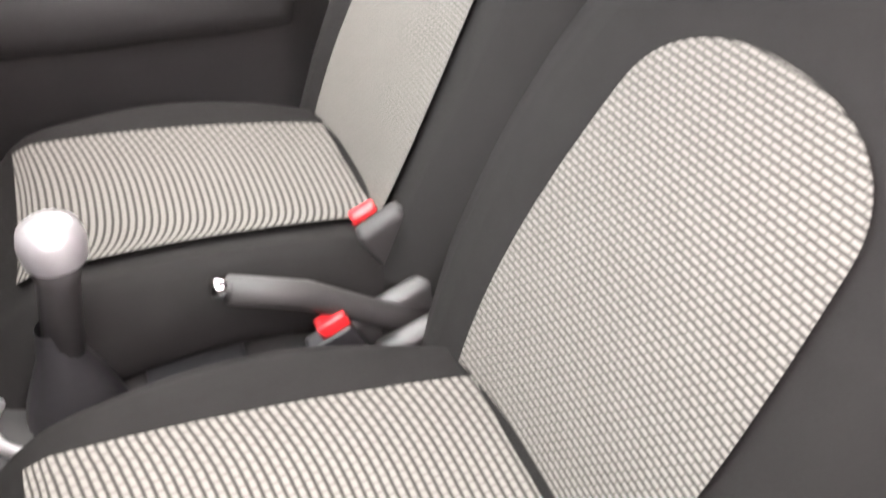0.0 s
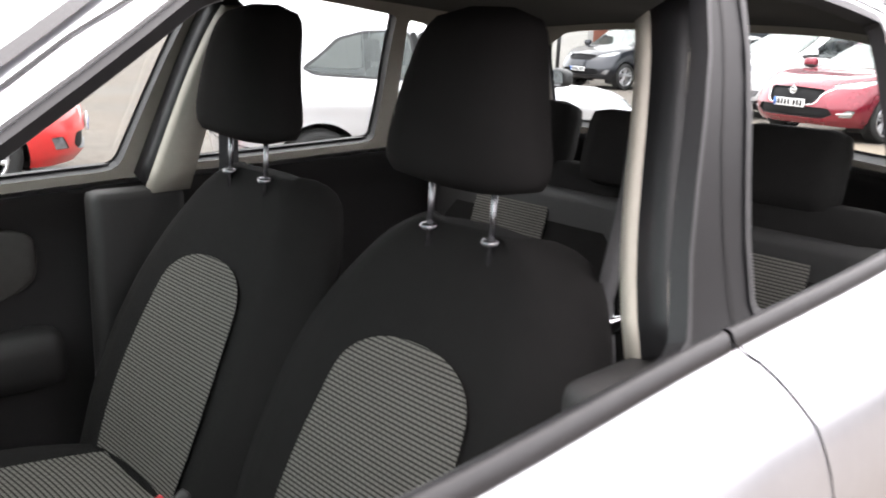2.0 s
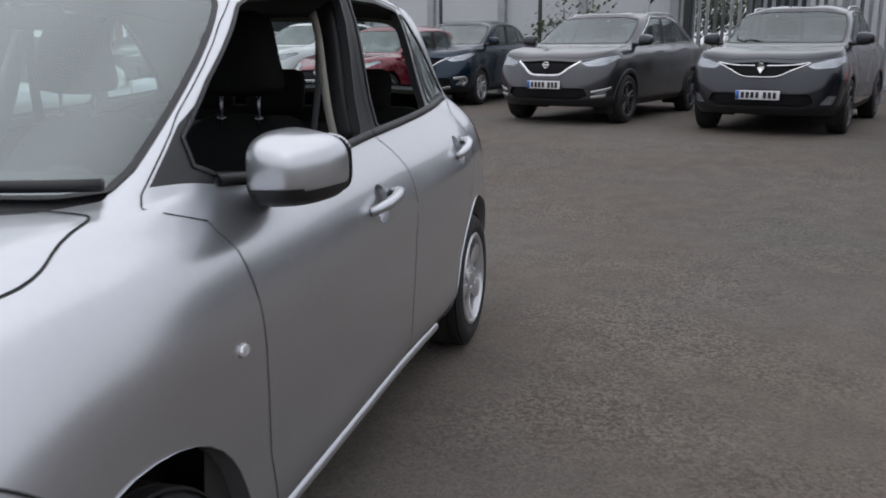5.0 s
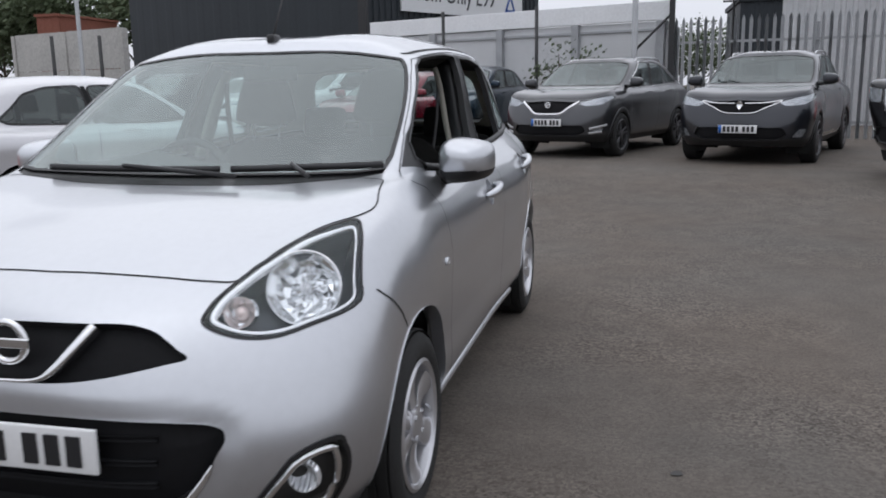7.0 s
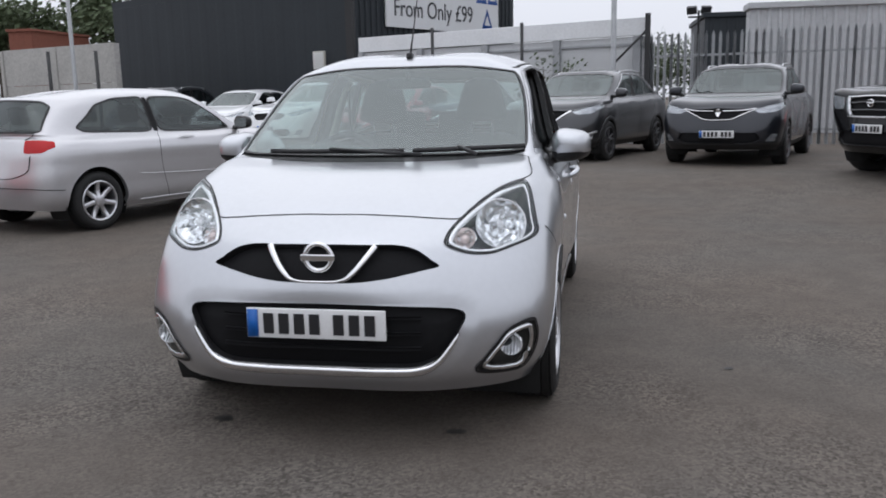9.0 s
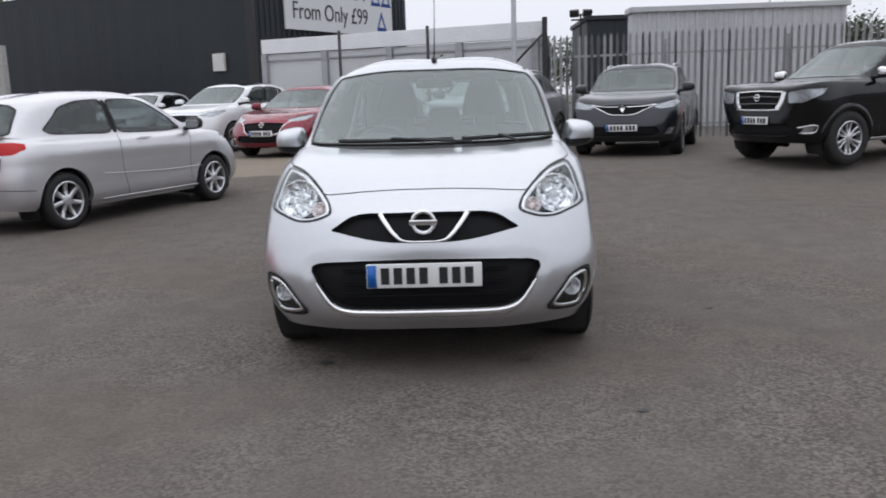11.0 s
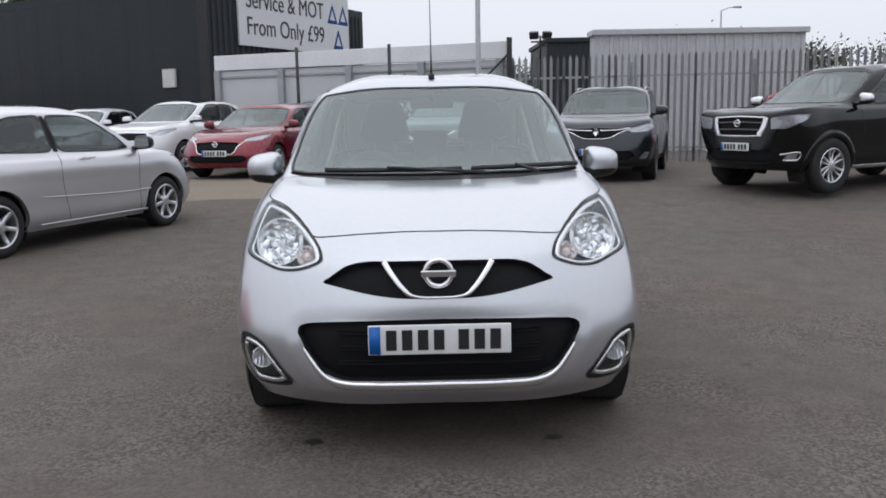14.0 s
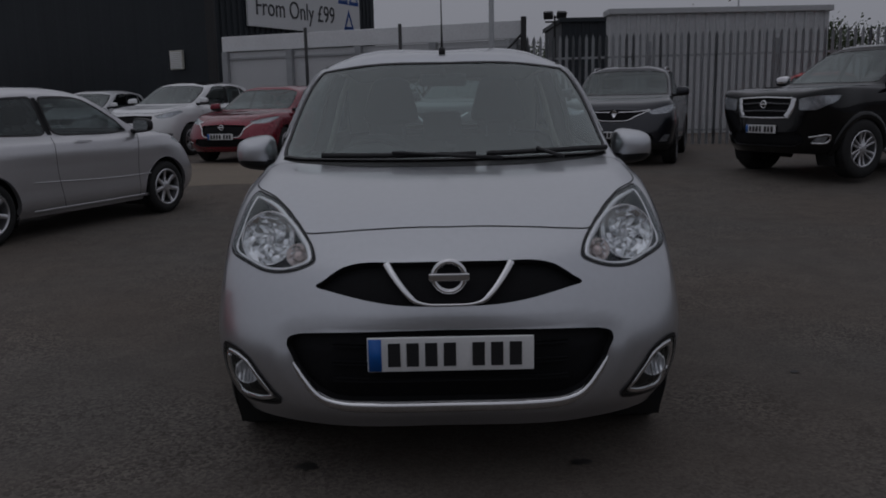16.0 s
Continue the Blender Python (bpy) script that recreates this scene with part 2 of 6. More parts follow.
class Shell:
    """A car body as a smooth skin over a cage of loops; u runs from nose to tail round the side, v from sill to roof."""

    def __init__(self, loops):
        self.P = np.array(loops, float)
        self.nu, self.nv = self.P.shape[1] - 1, self.P.shape[0] - 1
        self.dents = []

    def ev(self, uv):
        uv = np.asarray(uv, float)
        N = len(uv)
        P = self.P
        flip = np.array((-1, 1, 1))
        Q = np.concatenate([P[:, 1:2] * flip, P, P[:, -2:-1] * flip], axis=1)
        cols = [hermite(np.broadcast_to(q, (N, *q.shape)), uv[:, 0]) for q in Q]
        C = np.stack(cols, axis=1)
        lo = 2 * C[:, :1] - C[:, 1:2]
        hi = C[:, -2:-1] * flip
        S = hermite(np.concatenate([lo, C, hi], axis=1), uv[:, 1])
        # the glasshouse is nearly straight between belt and roof edge
        f = np.clip(uv[:, 1] - 7, 0, 1)[:, None]
        k = .62 * ((uv[:, 1] > 7) & (uv[:, 1] < 8))[:, None]
        S = S * (1 - k) + (C[:, 7] * (1 - f) + C[:, 8] * f) * k
        # folds pressed into the nose along lines seen from the front
        for line, width, depth in self.dents:
            near = np.flatnonzero((S[:, 1] < .6) & (S[:, 2] < 1.0))
            if len(near):
                d = np.sqrt(((S[near][:, None, [0, 2]] - line[None]) ** 2).sum(2).min(1))
                S[near, 1] += depth * np.clip(1 - d / width, 0, 1)
        return S

    def normal(self, uv):
        uv = np.asarray(uv, float)
        e = 0.02
        a = np.clip(uv + (e, 0), (0, 0), (self.nu, self.nv)), np.clip(uv - (e, 0), (0, 0), (self.nu, self.nv))
        b = np.clip(uv + (0, e), (0, 0), (self.nu, self.nv)), np.clip(uv - (0, e), (0, 0), (self.nu, self.nv))
        n = np.cross(self.ev(a[0]) - self.ev(a[1]), self.ev(b[0]) - self.ev(b[1]))
        n /= np.linalg.norm(n, axis=1)[:, None] + 1e-9
        end = (uv[:, 0] < 1e-4) | (uv[:, 0] > self.nu - 1e-4) | (uv[:, 1] > self.nv - 1e-4)
        n[end, 0] = 0
        return n / (np.linalg.norm(n, axis=1)[:, None] + 1e-9)

    def inv(self, pts, axes, u=(0, 9), v=(0, 10)):
        """The (u, v) of points given by two of their coordinates, within a range of the skin."""
        gu, gv = np.meshgrid(np.linspace(*u, 60), np.linspace(*v, 60), indexing="ij")
        g = np.stack([gu.ravel(), gv.ravel()], 1)
        G = self.ev(g)[:, axes]
        out = []
        for p in np.asarray(pts, float):
            out.append(g[np.argmin(((G - p) ** 2).sum(1))])
        w, p = np.array(out), np.asarray(pts, float)
        for _ in range(4):
            e = 1e-3
            f0 = self.ev(w)[:, axes]
            J = np.stack([(self.ev(w + (e, 0))[:, axes] - f0) / e, (self.ev(w + (0, e))[:, axes] - f0) / e], 2)
            J += np.eye(2) * 1e-6
            st = np.linalg.solve(J, (p - f0)[:, :, None])[:, :, 0]
            w = np.clip(w + np.clip(st, -0.15, 0.15), (u[0], v[0]), (u[1], v[1]))
        return w

    def side(self, pts, u=(2.0, 7.6), v=(0, 8)):
        return self.inv(pts, [1, 2], u, v)

    def front(self, pts, u=(0, 2.9), v=(0, 6.4)):
        return self.inv(pts, [0, 2], u, v)

    def top(self, pts, u=(0, 3.4), v=(4.2, 8)):
        return self.inv(pts, [0, 1], u, v)


def inside(p, poly):
    x, y = p
    c = False
    for (x1, y1), (x2, y2) in zip(poly, np.roll(poly, -1, axis=0)):
        if (y1 > y) != (y2 > y) and x < (x2 - x1) * (y - y1) / (y2 - y1) + x1:
            c = not c
    return c


def rounded(pts, n=4, closed=True):
    """A closed outline with its corners rounded off."""
    p = np.asarray(pts, float)
    for _ in range(n):
        q = np.roll(p, -1, axis=0)
        p = np.stack([0.75 * p + 0.25 * q, 0.25 * p + 0.75 * q], 1).reshape(-1, 2)
    return p


def dense(pts, n=4):
    p = np.asarray(pts, float)
    q = np.roll(p, -1, axis=0)
    return np.concatenate([p[:, None] + (q - p)[:, None] * (np.arange(n) / n)[None, :, None]], 1).reshape(-1, 2)


def cut_skin(shell, ku, kv, cuts):
    """The skin's parameter plane, cut along outlines. Returns corner parameters, faces and each face's label."""
    bm = bmesh.new()
    nu, nv = shell.nu * ku, shell.nv * kv
    V = [[bm.verts.new((i / ku, j / kv, 0)) for j in range(nv + 1)] for i in range(nu + 1)]
    for i in range(nu):
        for j in range(nv):
            bm.faces.new((V[i][j], V[i + 1][j], V[i + 1][j + 1], V[i][j + 1]))
    lay = bm.faces.layers.int.new("panel")
    names = ["body"]
    for label, poly in cuts:
        poly = np.asarray(poly)
        lo, hi = poly.min(0) - 0.02, poly.max(0) + 0.02

        def extent(f):
            xs, ys = [v.co.x for v in f.verts], [v.co.y for v in f.verts]
            return min(xs), max(xs), min(ys), max(ys)
        near = {}
        for f in bm.faces:
            e = extent(f)
            if e[1] >= lo[0] and e[0] <= hi[0] and e[3] >= lo[1] and e[2] <= hi[1]:
                near[f] = e
        for a, b in zip(poly, np.roll(poly, -1, axis=0)):
            d = b - a
            if np.hypot(*d) < 1e-5:
                continue
            l2, h2 = np.minimum(a, b) - 1e-4, np.maximum(a, b) + 1e-4
            fs = [f for f, e in near.items() if e[1] >= l2[0] and e[0] <= h2[0] and e[3] >= l2[1] and e[2] <= h2[1]]
            if not fs:
                continue
            geo = fs + list({e for f in fs for e in f.edges}) + list({v for f in fs for v in f.verts})
            bmesh.ops.bisect_plane(bm, geom=geo, dist=1e-5, plane_co=(a[0], a[1], 0), plane_no=(-d[1], d[0], 0))
            again = {f for v in {v for f in fs if f.is_valid for v in f.verts} for f in v.link_faces}
            for f in again:
                near[f] = extent(f)
            near = {f: e for f, e in near.items() if f.is_valid}
        if label not in names:
            names.append(label)
        k = names.index(label)
        for f in near:
            c = f.calc_center_median()
            if lo[0] <= c.x <= hi[0] and lo[1] <= c.y <= hi[1] and inside((c.x, c.y), poly):
                f[lay] = k
    bm.verts.index_update()
    uv = np.array([v.co.xy for v in bm.verts])
    faces = [[v.index for v in f.verts] for f in bm.faces]
    labels = [names[f[lay]] for f in bm.faces]
    bm.free()
    return uv, faces, labels


def skin_mesh(name, shell, uv, faces, sides=(1,), off=0.0, back=False, pts=None, nrm=None):
    """A mesh of some faces of the skin, on the left (1), the right (-1) or both."""
    used = sorted({i for f in faces for i in f})
    at = {k: i for i, k in enumerate(used)}
    P = (pts[used] + nrm[used] * off)
    N = nrm[used] * (-1 if back else 1)
    V, F, NN = [], [], []
    for s in sides:
        o = len(V)
        V += [(p[0] * s, p[1], p[2]) for p in P]
        NN += [(n[0] * s, n[1], n[2]) for n in N]
        turn = (s == 1) == back
        F += [[at[i] + o for i in (f[::-1] if turn else f)] for f in faces]
    me = bpy.data.meshes.new(name)
    me.from_pydata(V, [], F)
    me.update()
    me.shade_smooth()
    me.normals_split_custom_set_from_vertices(NN)
    return me


def ribbon(bm, shell, line, offs, s=1, closed=True):
    """Bands that follow a line on the skin at several depths."""
    line = np.asarray(line)
    P, N = shell.ev(line), shell.normal(line)
    rows = [[bm.verts.new(((p[0] + n[0] * o) * s, p[1] + n[1] * o, p[2] + n[2] * o)) for p, n in zip(P, N)] for o in offs]
    m = len(line)
    for q, w in zip(rows, rows[1:]):
        for i in range(m if closed else m - 1):
            j = (i + 1) % m
            bm.faces.new((q[i], q[j], w[j], w[i]))


def strip(bm, shell, line, width, lift, s=1, closed=False, thick=0.0):
    """A flat or raised band of some width along a line on the skin."""
    line = np.asarray(line)
    P, N = shell.ev(line), shell.normal(line)
    m = len(line)
    T = np.roll(P, -1, axis=0) - np.roll(P, 1, axis=0)
    if not closed:
        T[0], T[-1] = P[1] - P[0], P[-1] - P[-2]
    T /= np.linalg.norm(T, axis=1)[:, None] + 1e-9
    B = np.cross(N, T)
    prof = [(-.5, -thick), (-.5, lift), (.5, lift), (.5, -thick)] if thick else [(-.5, lift), (.5, lift)]
    if thick:
        prof = [(-.5, -thick), (-.5, lift * .5), (-.3, lift), (.3, lift), (.5, lift * .5), (.5, -thick)]
    rows = []
    for w, l in prof:
        Q = P + B * (w * width) + N * l
        rows.append([bm.verts.new((q[0] * s, q[1], q[2])) for q in Q])
    for q, w in zip(rows, rows[1:]):
        for i in range(m if closed else m - 1):
            j = (i + 1) % m
            bm.faces.new((q[i], q[j], w[j], w[i]))
    bmesh.ops.recalc_face_normals(bm, faces=bm.faces[:])


def closed_curve(pts, n=4):
    """A smooth closed line through points of the (u, v) plane."""
    p = np.asarray(pts, float)
    q = np.concatenate([p[-1:], p, p[:2]])
    q3 = np.concatenate([q, np.zeros((len(q), 1))], 1)
    s = np.linspace(0, len(p), n * len(p) + 1)[:-1]
    return hermite(np.broadcast_to(q3, (len(s), *q3.shape)), s)[:, :2]


def polyline(pts, n=8):
    """A smooth open line through points of the (u, v) plane."""
    p = np.asarray(pts, float)
    q = np.concatenate([2 * p[:1] - p[1:2], p, 2 * p[-1:] - p[-2:-1]])
    q3 = np.concatenate([q, np.zeros((len(q), 1))], 1)
    s = np.linspace(0, len(p) - 1, n * (len(p) - 1) + 1)
    return hermite(np.broadcast_to(q3, (len(s), *q3.shape)), s)[:, :2]


# ---- the car's cage ----
CAGE = [
    [(0, .10, .22), (.42, .13, .22), (.70, .33, .21), (.74, .77, .20), (.745, 1.25, .20), (.745, 2.15, .20), (.74, 3.2, .22), (.68, 3.62, .25), (.40, 3.76, .26), (0, 3.79, .26)],
    [(0, .035, .30), (.42, .065, .30), (.735, .27, .30), (.80, .77, .30), (.80, 1.25, .30), (.80, 2.15, .30), (.80, 3.2, .30), (.74, 3.62, .33), (.42, 3.79, .35), (0, 3.82, .35)],
    [(0, .015, .45), (.42, .05, .45), (.765, .25, .46), (.825, .77, .50), (.815, 1.25, .48), (.82, 2.15, .48), (.825, 3.2, .50), (.765, 3.62, .52), (.44, 3.80, .52), (0, 3.825, .52)],
    [(0, .03, .60), (.42, .085, .60), (.76, .30, .62), (.832, .77, .66), (.825, 1.25, .65), (.83, 2.15, .66), (.832, 3.2, .68), (.765, 3.60, .68), (.44, 3.77, .68), (0, 3.79, .68)],
    [(0, .10, .76), (.42, .18, .755), (.735, .40, .79), (.825, .77, .82), (.825, 1.25, .82), (.832, 2.15, .84), (.822, 3.2, .86), (.75, 3.55, .88), (.43, 3.72, .86), (0, 3.75, .86)],
    [(0, .27, .868), (.40, .32, .862), (.70, .51, .905), (.785, .80, .93), (.80, 1.25, .91), (.81, 2.15, .915), (.79, 3.15, .95), (.715, 3.50, .98), (.42, 3.66, 1.0), (0, 3.69, 1.0)],
    [(0, .58, .968), (.36, .60, .965), (.655, .66, .985), (.735, .86, .992), (.765, 1.22, .965), (.772, 2.15, .975), (.735, 3.15, 1.015), (.67, 3.45, 1.04), (.40, 3.61, 1.06), (0, 3.64, 1.06)],
    [(0, .92, 1.033), (.38, .935, 1.037), (.688, .985, 1.043), (.722, 1.12, 1.036), (.736, 1.26, 1.013), (.738, 2.15, 1.018), (.70, 3.1, 1.058), (.64, 3.40, 1.075), (.38, 3.56, 1.09), (0, 3.59, 1.09)],
    [(0, 1.585, 1.455), (.34, 1.59, 1.448), (.572, 1.60, 1.418), (.592, 1.78, 1.432), (.598, 1.98, 1.446), (.60, 2.26, 1.455), (.585, 2.9, 1.437), (.53, 3.22, 1.405), (.30, 3.34, 1.425), (0, 3.36, 1.430)],
]
ROOF = [(0, 1.72, 1.503), (0, 1.74, 1.505), (0, 1.80, 1.511), (0, 1.92, 1.521), (0, 2.06, 1.528), (0, 2.3, 1.53), (0, 2.8, 1.512), (0, 3.08, 1.475), (0, 3.18, 1.458), (0, 3.2, 1.453)]


def cage(length=3.825, width=1.665, height=1.53, axle=0.77, base=2.45, cowl=0.95, header=1.62, tail=3.40, clear=0.2, bonnet=0.875, belt=1.06):
    """The cage, stretched to another car's main measures."""
    ys = ([0, .77, .95, 1.62, 3.22, 3.40, 3.825], [0, axle, cowl, header, axle + base, tail, length])
    zs = ([0, .2, .30, .875, 1.06, 1.46, 1.53], [0, clear, clear + .1, bonnet, belt, height - .07, height])
    order = np.argsort(ys[1])
    ys = (np.array(ys[0])[order], np.maximum.accumulate(np.array(ys[1])[order]))
    L8, R = np.array(CAGE[-1]), np.array(ROOF)
    bulge = np.array((.016, .020, .034, .043, .043, .043, .043, .034, .020, .016))
    mid = L8 + (R - L8) * 0.29
    mid[:, 2] += bulge
    P = np.array([*CAGE, mid, R])
    Q = P.copy()
    Q[..., 0] *= width / 1.665
    Q[..., 1] = np.interp(P[..., 1], *ys)
    Q[..., 2] = np.interp(P[..., 2], *zs)
    return Shell(Q)


# outlines in the skin's own parameters, common to all cars
WINDSCREEN = [(-.5, 7.08), (1.5, 7.05), (1.86, 7.07), (1.90, 7.2), (1.90, 7.86), (1.84, 7.955), (1.5, 7.965), (-.5, 7.965)]
REAR_GLASS = [(9.5, 7.06), (7.6, 7.06), (7.35, 7.2), (7.35, 7.8), (7.55, 7.93), (9.5, 7.93)]
DOOR_GLASS = [(3.55, 7.07), (4.2, 7.05), (4.93, 7.05), (4.93, 7.93), (4.3, 7.955), (3.7, 7.955), (3.3, 7.9), (3.2, 7.7), (3.22, 7.35)]
REAR_DOOR_GLASS = [(5.08, 7.05), (5.70, 7.05), (5.82, 7.90), (5.45, 7.945), (5.08, 7.945)]
QUARTER_GLASS = [(5.77, 7.06), (6.5, 7.08), (6.5, 7.2), (6.25, 7.6), (5.98, 7.86), (5.88, 7.88)]


def soft_poly(p, n=3, f=0.16):
    """An outline with lightly rounded corners."""
    q = np.asarray(p, float)
    out = []
    for a, b, c in zip(np.roll(q, 1, axis=0), q, np.roll(q, -1, axis=0)):
        for k in range(n + 1):
            t = k / n
            s, e = b + (a - b) * f, b + (c - b) * f
            out.append((1 - t) ** 2 * s + 2 * t * (1 - t) * b + t * t * e)
    return np.array(out)


def open_ring(p):
    """An outline without its run along the car's middle, and whether it is still closed."""
    p = np.asarray(p, float)
    mid = (p[:, 0] < 1e-6) | (p[:, 0] > 9 - 1e-6)
    if not mid.any():
        return p, True
    k = next(i for i in range(len(p)) if mid[i] and not mid[(i + 1) % len(p)])
    p, mid = np.roll(p, -k, axis=0), np.roll(mid, -k)
    last = len(p) - 1
    while mid[last] and mid[last - 1]:
        last -= 1
    return p[:last + 1], False


def clampu(p, nu=9.0):
    p = np.array(p)
    p[:, 0] = np.clip(p[:, 0], 0, nu)
    return p


WHEELS = {}


def wheel(parent, x, y, r, rim_r, style, side, steer=0.0, rim_mat=None):
    """A tyre with its alloy rim; left side is +1."""
    key = (r, rim_r, style, rim_mat.name if rim_mat else "")
    if key not in WHEELS:
        w = 0.19 * r / 0.293
        bm = bmesh.new()
        prof = [(-w / 2 + .012, rim_r), (-w / 2, rim_r + .02), (-w / 2 - .004, (r + rim_r) / 2), (-w / 2 + .008, r - .022), (-w / 2 + .028, r - .006)]
        for g in range(4):
            c = (-1.5 + g) * w * 0.2
            prof += [(c - w * .07, r), (c + w * .07, r), (c + w * .075, r - .006), (c + w * .12, r - .006)]
        prof += [(w / 2 - .028, r - .006), (w / 2 - .008, r - .022), (w / 2 + .004, (r + rim_r) / 2), (w / 2, rim_r + .02), (w / 2 - .012, rim_r)]
        lathe(bm, prof, 56)
        tyre = bpy.data.meshes.new("tyre")
        bm.to_mesh(tyre)
        bm.free()
        bm = bmesh.new()
        lathe(bm, [(w / 2 - .004, rim_r + .006), (w / 2 + .002, rim_r - .004), (w / 2 - .006, rim_r - .014), (-.02, rim_r - .03), (-w / 2 + .01, rim_r - .01)], 56)
        n, wide = style
        for k in range(n):
            a = 2 * math.pi * k / n
            for sgn in ((-1, 1) if wide is True else (0,)):
                rows = []
                for q in range(6):
                    f = q / 5
                    rad = 0.035 + f * (rim_r - 0.05)
                    hw = (0.022 + 0.026 * f) if wide == "broad" else (0.024 - 0.002 * f) if not wide else 0.016
                    off = sgn * (0.012 + 0.030 * f)
                    hx = w / 2 - 0.004 - 0.018 * math.sin(f * math.pi * .9) - 0.006 * (1 - f)
                    ring = []
                    for dy, dx in ((-hw, -.03), (-hw, -.006), (-hw * .6, 0), (hw * .6, 0), (hw, -.006), (hw, -.03)):
                        yy, zz = off + dy, rad
                        ring.append(bm.verts.new((hx + dx, yy * math.cos(a) - zz * math.sin(a), yy * math.sin(a) + zz * math.cos(a))))
                    rows.append(ring)
                for p, t in zip(rows, rows[1:]):
                    for i in range(5):
                        bm.faces.new((p[i], p[i + 1], t[i + 1], t[i]))
        lathe(bm, [(w / 2 - .05, .062), (w / 2 - .012, .058), (w / 2 - .006, .045), (w / 2 - .004, .03), (w / 2 - .002, .001)], 32)
        for k in range(4):
            a = 2 * math.pi * (k + .5) / 4
            lathe(bm, [(w / 2 - .02, .010), (w / 2 - .002, .009), (w / 2 - .001, .001)], 8, at=(0, .045 * math.cos(a), .045 * math.sin(a)))
        bmesh.ops.recalc_face_normals(bm, faces=bm.faces[:])
        rim = bpy.data.meshes.new("rim")
        bm.to_mesh(rim)
        bm.free()
        bm = bmesh.new()
        lathe(bm, [(-.02, rim_r * .72), (0.0, rim_r * .72), (0.002, .05), (0.0, .001)], 40)
        disc = bpy.data.meshes.new("brake_disc")
        bm.to_mesh(disc)
        bm.free()
        bm = bmesh.new()
        lathe(bm, [(-.06, rim_r - .012), (-.05, .02), (-.05, .001)], 32)
        drum = bpy.data.meshes.new("wheel_back")
        bm.to_mesh(drum)
        bm.free()
        WHEELS[key] = tyre, rim, disc, drum
    tyre, rim, disc, drum = WHEELS[key]
    t = new("wheel", tyre)
    if not tyre.materials:
        for me, m in ((tyre, RUBBER), (rim, rim_mat or ALLOY), (disc, DARK_ALLOY), (drum, UNDER)):
            me.materials.append(m)
            me.shade_smooth()
        rim.set_sharp_from_angle(angle=radians(40))
        tyre.set_sharp_from_angle(angle=radians(40))
    t.parent = parent
    t.matrix_basis = pose(x, y, r, 0, 0, (0 if side > 0 else 180) + steer)
    for nm, me in (("rim", rim), ("brake_disc", disc), ("wheel_back", drum)):
        o = new(nm, me)
        o.parent = t
    return t


def plate_bars(parent, x0, x1, z0, z1, y, facing=-1, yellow=False, blue=True, centre=(0.0, 0.0), yaw=0.0):
    """A number plate with plain bars in place of its characters, under a car."""
    bm = bmesh.new()
    box(bm, x0, x1, y - .006, y + .006, z0, z1, 0.004)
    p = part("number_plate", bm, PLATE_YELLOW if yellow else PLATE_WHITE, parent)
    w, h = x1 - x0, z1 - z0
    if blue:
        bm = bmesh.new()
        box(bm, x0 + .004, x0 + w * .085, y + facing * .0085 - .002, y + facing * .0085 + .002, z0 + .004, z1 - .004)
        part("plate_band", bm, PLATE_BLUE, p)
    xs = x0 + w * .125
    step = w * .845 / 7.6
    for k in range(7):
        a = xs + k * step + (step * .55 if k > 3 else 0)
        bm = bmesh.new()
        box(bm, a, a + step * .66, y + facing * .0085 - .002, y + facing * .0085 + .002, z0 + h * .16, z1 - h * .16, 0.0)
        part("plate_bar", bm, PLATE_INK, p, smooth=False)
    return p


# ---- cars ----
HEADLAMP = [(1.0, 4.05), (1.5, 3.82), (2.1, 3.95), (2.52, 4.45), (2.3, 4.68), (1.6, 4.5)]
GRILLE = [(-.5, 3.3), (.7, 3.3), (1.0, 3.8), (.95, 4.25), (-.5, 4.25)]
INTAKE = [(-.5, 1.1), (1.1, 1.1), (1.4, 1.5), (1.25, 2.1), (-.5, 2.1)]
FOGLAMP = [(1.55, 1.3), (1.95, 1.3), (2.05, 1.9), (1.75, 1.95)]
TAILLAMP = [(6.80, 4.15), (7.55, 3.95), (7.85, 4.1), (7.75, 5.2), (7.3, 5.55), (6.80, 5.35)]


def seat_mesh():
    bm = bmesh.new()
    box(bm, -.25, .25, -.28, .25, .32, .50, .06)
    box(bm, -.24, .24, -.07, .08, .0, .62, .06, m=pose(0, .27, .46, -14))
    box(bm, -.13, .13, -.05, .05, .0, .2, .04, m=pose(0, .47, 1.12, -10))
    me = bpy.data.meshes.new("seat")
    bm.to_mesh(me)
    bm.free()
    me.materials.append(CLOTH)
    me.shade_smooth()
    return me


SEAT = seat_mesh()


